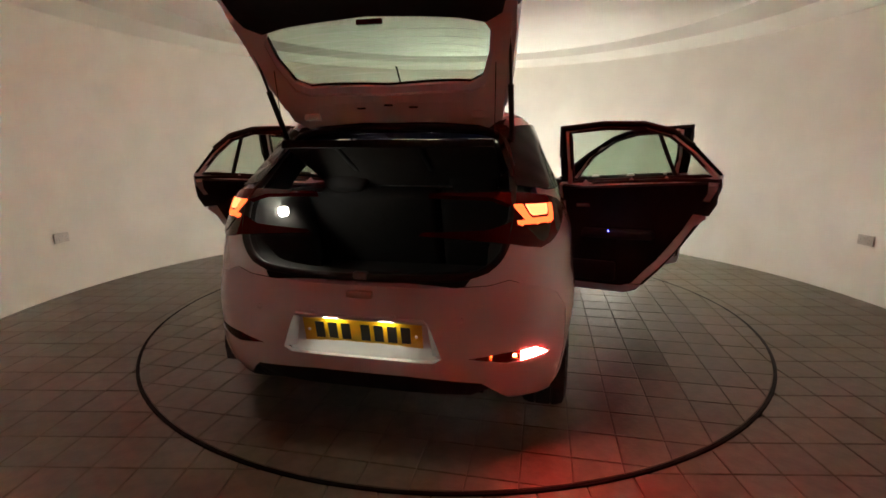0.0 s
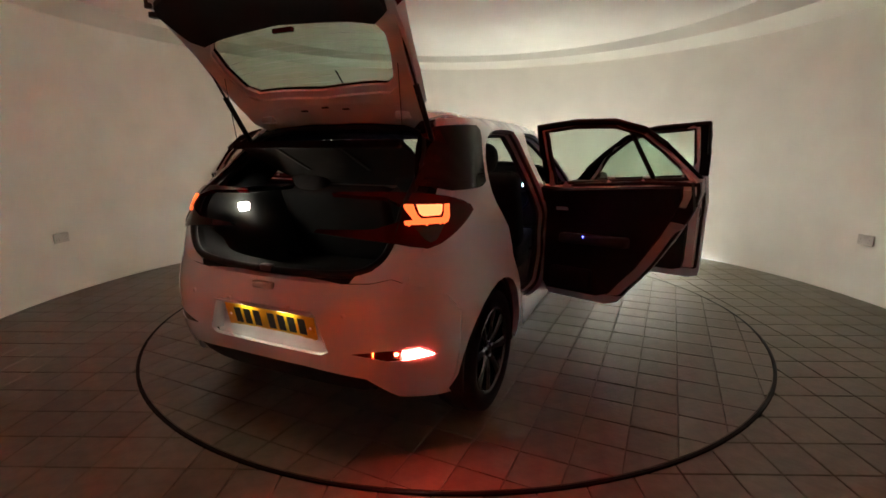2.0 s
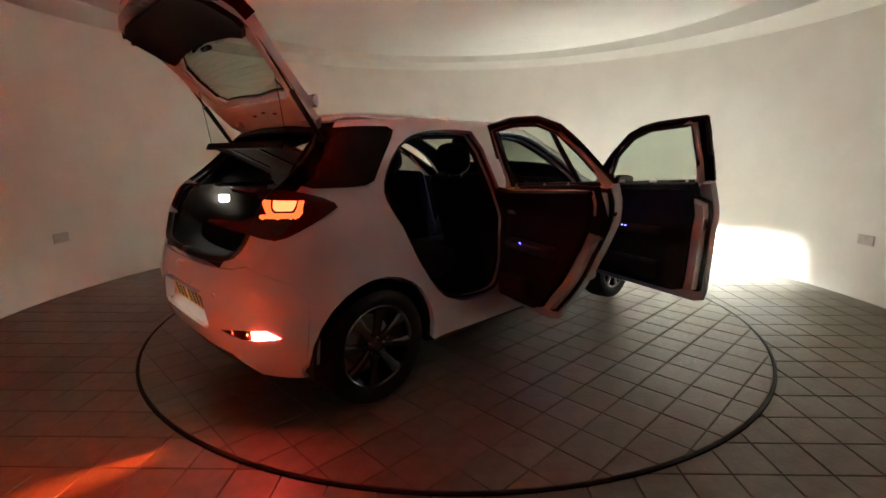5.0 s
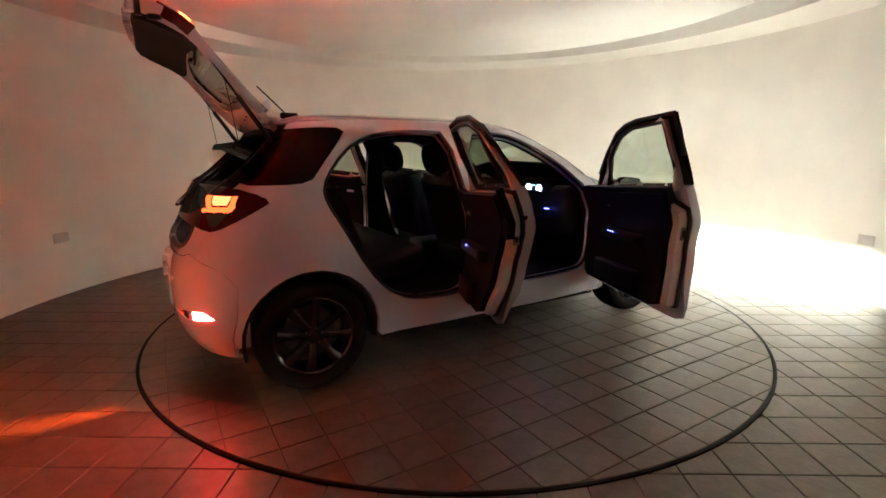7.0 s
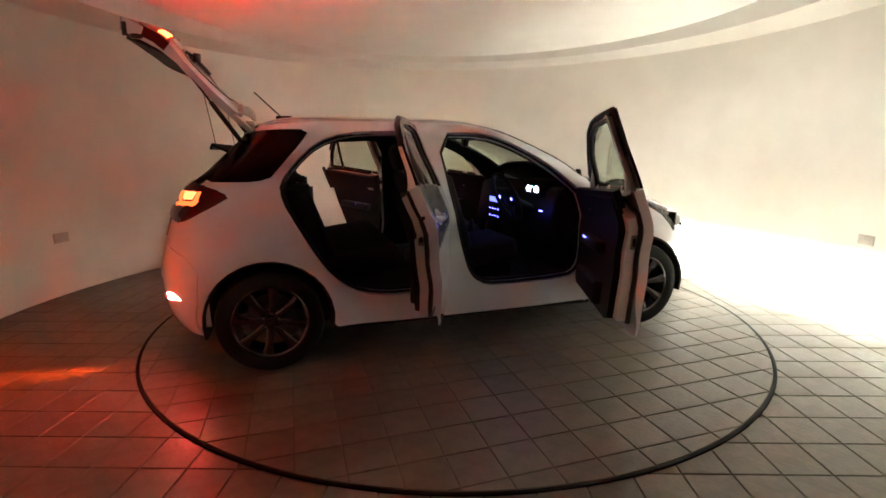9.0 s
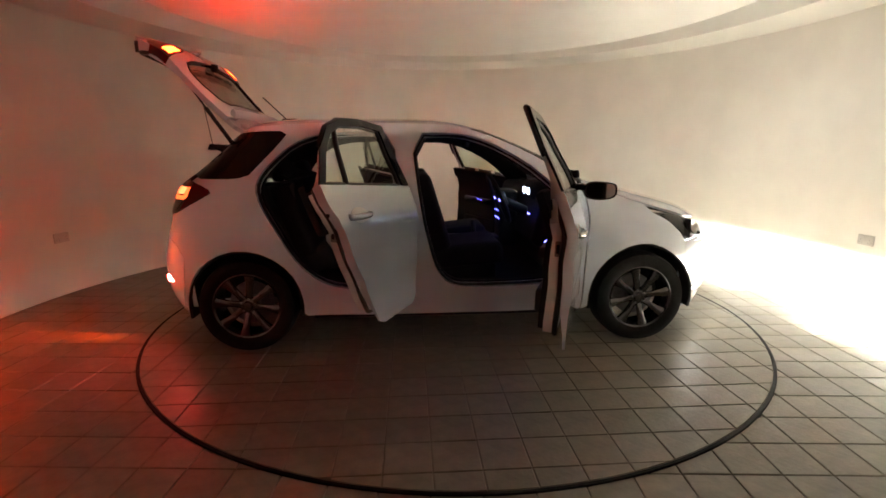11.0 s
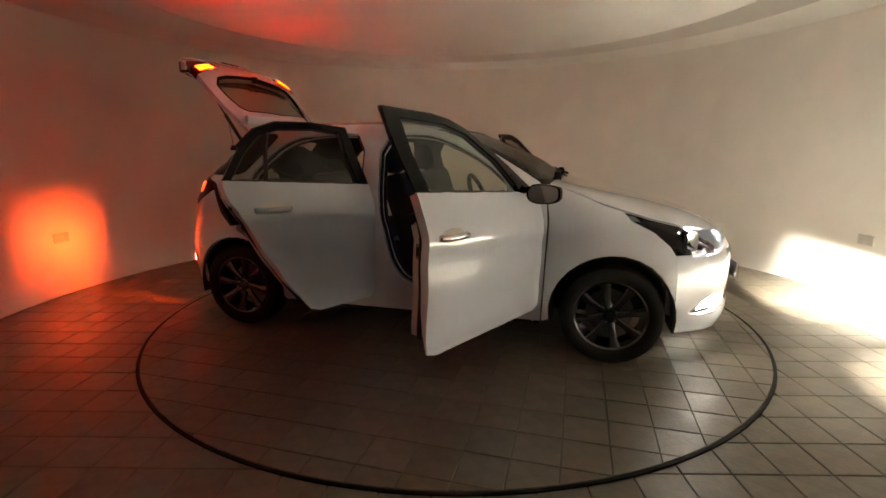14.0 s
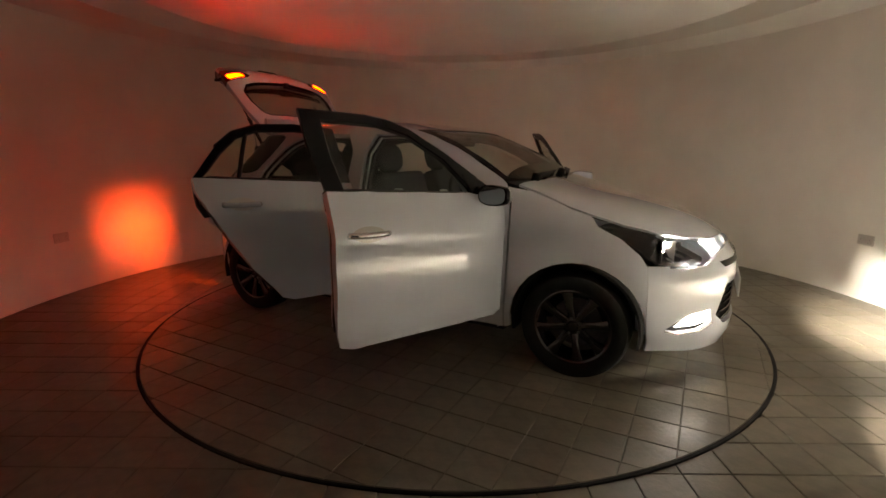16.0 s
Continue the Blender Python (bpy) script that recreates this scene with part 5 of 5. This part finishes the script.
def build_interior(car):
    part("cabin_floor", merge(box_bm(-1.0, 0.85, -0.74, 0.74, 0.24, 0.37), box_bm(0.82, 1.75, -0.50, 0.50, 0.22, 0.60), box_bm(-1.80, -1.0, -0.50, 0.50, 0.26, 0.42)), UNDER, car, "dark floor pan")
    part("carpet", box_bm(-0.9, 0.78, -0.72, 0.72, 0.372, 0.39, 0.004), CARPET, car, "black cabin carpet")
    for s in (-1, 1):
        c = part("front_seat", seat_cushion(0.50, 0.52, 0.17, -6), CLOTH, car, "black cloth front seat", at=pose(0.14, s * 0.36, 0.56))
        part("seat_base", box_bm(-0.22, 0.22, -0.21, 0.21, -0.20, -0.07, 0.02), TRIM, c)
        b = seat_cushion(0.53, 0.17, 0.56)
        for v in b.verts:
            v.co.x += 0.035 * (abs(v.co.y) / 0.245) ** 2
        part("backrest", b, CLOTH, c, "black cloth backrest", at=pose(-0.28, 0, 0.28, 0, -17, 0))
        part("headrest", headrest_bm(0.28, 0.13, 0.22), CLOTH, c, "black headrest", at=pose(-0.40, 0, 0.655, 0, -12, 0))
        for y in (-0.06, 0.06):
            part("headrest_post", tube_bm([(-0.39, y, 0.60), (-0.37, y, 0.50)], 0.006, 6), STEEL, c)
    r = part("rear_bench", seat_cushion(1.24, 0.50, 0.17, -8), CLOTH, car, "black cloth rear bench", at=pose(-0.72, 0, 0.57))
    for y, w in ((0.22, 0.76), (-0.40, 0.46)):
        part("bench_backrest", seat_cushion(w, 0.14, 0.54), CLOTH, r, "black cloth rear backrest", at=pose(-0.30, y, 0.25, 0, -20, 0))
    for y in (0.36, -0.36):
        part("headrest", headrest_bm(0.27, 0.11, 0.16), CLOTH, r, "black rear headrest", at=pose(-0.42, y, 0.55, 0, -14, 0))
    # parcel shelf raised by its cords
    part("parcel_shelf", box_bm(-0.27, 0.27, -0.50, 0.50, -0.009, 0.009, 0.006), CARPET, car, "dark grey parcel shelf pulled up by its cords", at=pose(-1.30, 0, 1.19, 0, 25, 0))
    shelf = bpy.data.objects["parcel_shelf"]
    for y in (-0.16, 0.24):
        part("shelf_strap", box_bm(-0.25, 0.02, y - 0.012, y + 0.012, -0.016, -0.0095, 0.003), SEAL, shelf, "black strap under the shelf")
    # silver colour stands in for lamp light caught along the hinge line
    part("shelf_hinge", box_bm(0.235, 0.262, -0.49, 0.49, -0.020, -0.0095, 0.004), SILVER, shelf, "hinge strip of the shelf, silver to look lit")
    part("shelf_flange", box_bm(-0.285, -0.268, -0.50, 0.50, -0.030, 0.010, 0.006), TRIM, shelf, "black rear flange of the shelf")
    # boot tub
    part("boot_floor", box_bm(-1.83, -1.0, -0.52, 0.52, 0.60, 0.625, 0.006), CARPET, car, "black carpeted boot floor")
    for s in (-1, 1):
        bm = bmesh.new()
        rows = []
        for x in np.linspace(-1.80, -1.0, 25):
            k = math.exp(-(((x + 1.36) / 0.20) ** 2))
            row = []
            for z in np.linspace(0.61, 1.06, 15):
                y = 0.585 - 0.13 * k * (1 - blend(z, 0.80, 1.03)) + 0.02 * blend(z, 0.6, 1.05)
                y = min(y, side_y(max(x, -1.55), z) - 0.06)
                row.append(bm.verts.new((max(x, tail(y, z).x + 0.05), s * y, z)))
            rows.append(row)
        for a, b in zip(rows, rows[1:]):
            for k in range(len(a) - 1):
                bm.faces.new((a[k], a[k + 1], b[k + 1], b[k]))
        bmesh.ops.solidify(bm, geom=bm.faces[:], thickness=0.01)
        part("boot_side_trim", bm, LINER, car, "grey moulded boot side lining")
        part("shelf_ledge", box_bm(-1.50, -1.02, s * 0.50, s * 0.63, 1.045, 1.07, 0.008), TRIM, car, "black parcel shelf ledge")
    part("boot_lamp", box_bm(-1.49, -1.43, 0.560, 0.59, 0.945, 0.99, 0.010), BOOT_GLOW, car, "lit boot lamp on the side lining")
    part("boot_front_lip", box_bm(-1.86, -1.80, -0.50, 0.50, 0.60, 0.765, 0.02), TRIM, car, "black boot sill cover")
    part("firewall", box_bm(0.79, 0.83, -0.76, 0.76, 0.30, 1.02), TRIM, car, "dark bulkhead")
    # dashboard, wheel, mirror
    d = box_bm(0.58, 0.86, -0.72, 0.72, 0.62, 1.01, 0.06, 4)
    for v in d.verts:
        if v.co.z > 0.85 and v.co.x < 0.7:
            v.co.x += 0.05
    dash = part("dashboard", d, DASH, car, "black moulded dashboard")
    part("binnacle", box_bm(0.60, 0.78, -0.55, -0.21, 0.92, 1.06, 0.05, 4), DASH, dash, "instrument hood")
    for y in (-0.46, -0.34):
        ring_pts = [(0.596, y + 0.026 * math.cos(t), 0.985 + 0.026 * math.sin(t)) for t in np.linspace(-0.6, math.pi + 0.6, 14)]
        part("dial", tube_bm(ring_pts, 0.0035, 6), DIAL_GLOW, dash, "lit dial scale")
        for k in range(3):
            part("dial_mark", box_bm(0.594, 0.598, y - 0.016 + 0.013 * k, y - 0.008 + 0.013 * k, 0.966 + 0.006 * k, 0.982 + 0.006 * k), DIAL_GLOW, dash)
    for y, m in ((-0.405, GREEN_GLOW), (-0.385, BLUE_GLOW)):
        part("telltale", box_bm(0.594, 0.598, y - 0.005, y + 0.005, 1.0, 1.01), m, dash, "tiny telltale light")
    for k in range(3):
        part("switch_light", box_bm(0.572, 0.577, -0.60 + 0.018 * k, -0.592 + 0.018 * k, 0.84, 0.847), BLUE_GLOW, dash, "tiny blue switch light")
    part("centre_panel", box_bm(0.46, 0.60, -0.13, 0.13, 0.52, 0.97, 0.03, 3), DASH, dash, "centre stack")
    for k in range(4):
        for j in range(2):
            part("switch_light", box_bm(0.456, 0.4595, -0.09 + 0.055 * k, -0.082 + 0.055 * k, 0.74 + 0.06 * j, 0.746 + 0.06 * j), BLUE_GLOW, dash, "tiny blue switch light")
    part("display", box_bm(0.455, 0.4595, -0.08, 0.08, 0.86, 0.90, 0.001), glow("display_light", (0.10, 0.12, 1.0), 0.6), dash, "dim blue display")
    sw = part("steering_wheel", tube_bm([(0, 0.185 * math.cos(a), 0.185 * math.sin(a)) for a in np.linspace(0, math.tau, 40)[:-1]], 0.016, 8, True), DASH, car, "black steering wheel", at=pose(0.40, -0.37, 0.93, 0, -24, 0))
    part("wheel_boss", box_bm(-0.01, 0.05, -0.075, 0.075, -0.07, 0.06, 0.025, 3), DASH, sw, "wheel boss")
    for a in (0, 180, 270):
        part("wheel_spoke", box_bm(-0.008, 0.012, 0.05, 0.18, -0.02, 0.02, 0.006), DASH, sw, at=pose(0, 0, 0, a, 0, 0))
    for y in (-0.10, 0.10):
        part("switch_light", box_bm(-0.013, -0.009, y - 0.006, y + 0.006, -0.01, 0.01), BLUE_GLOW, sw, "tiny blue switch light")
    part("column", tube_bm([(0.42, -0.37, 0.92), (0.66, -0.37, 0.81)], 0.035, 10), DASH, car, "steering column")
    part("centre_console", box_bm(-0.25, 0.50, -0.11, 0.11, 0.38, 0.60, 0.03, 3), DASH, car, "black centre console")
    part("gear_lever", tube_bm([(0.28, 0, 0.58), (0.26, 0, 0.72)], 0.018, 10), DASH, car, "gear lever")
    mr = part("rear_view_mirror", box_bm(-0.02, 0.02, -0.12, 0.12, -0.033, 0.033, 0.014, 3), TRIM, car, "black rear-view mirror", at=pose(0.20, 0, 1.335, 0, 10, -14))
    part("mirror_stalk", tube_bm([(0.0, 0, 0.02), (0.10, 0, 0.05)], 0.010, 8), TRIM, mr)
    # aerial
    a = part("aerial", tube_bm([(-1.15, 0, 1.49), (-1.18, 0, 1.52), (-1.33, 0, 1.665)], 0.0045, 6), TRIM, car, "short black roof aerial")
    ab = box_bm(-1.20, -1.09, -0.022, 0.022, 1.475, 1.512, 0.012, 3)
    part("aerial_foot", ab, TRIM, a, "black aerial foot")


def build_car():
    car = new("hatchback_car")
    tagged(car, "white five-door hatchback with all doors and tailgate open, lamps lit", "car")
    build_body(car)
    for s in (-1, 1):
        build_door(car, s, True)
        build_door(car, s, False)
        for x in (-1.285, 1.285):
            build_wheel(car, x, s)
    build_tailgate(car)
    build_interior(car)
    return car


# ---------- movement: the turntable carries the car round ----------
def turn_at(t):
    s = t / 16.0
    return 1.38206 - 1.85991 * s - 0.09762 * s * s + 0.09464 * s**3


CAR_X, CAR_Y = -0.097, 0.0038


def motions():
    times = [0.0, 1.0, 2.0, 3.0, 4.0, 5.0, 6.0, 7.0, 8.0, 9.0, 10.0, 11.0, 12.0, 13.0, 14.0, 15.0, 16.0]
    rows_car, rows_disc = [], []
    for t in times:
        a = turn_at(t)
        rows_car.append((t, pose(math.cos(a) * CAR_X - math.sin(a) * CAR_Y, math.sin(a) * CAR_X + math.cos(a) * CAR_Y, 0.009, 0, 0, math.degrees(a))))
        rows_disc.append((t, pose(0, 0, 0, 0, 0, math.degrees(a))))
    walk(car, rows_car)
    walk(turntable, rows_disc)


build_room()
build_socket(-3.57, 0.35)
build_socket(3.53, 0.26)
floor = build_ground()
turntable = build_turntable()
car = build_car()
lay_turntable_tiles(turntable)
lay_floor_tiles(floor)
motions()
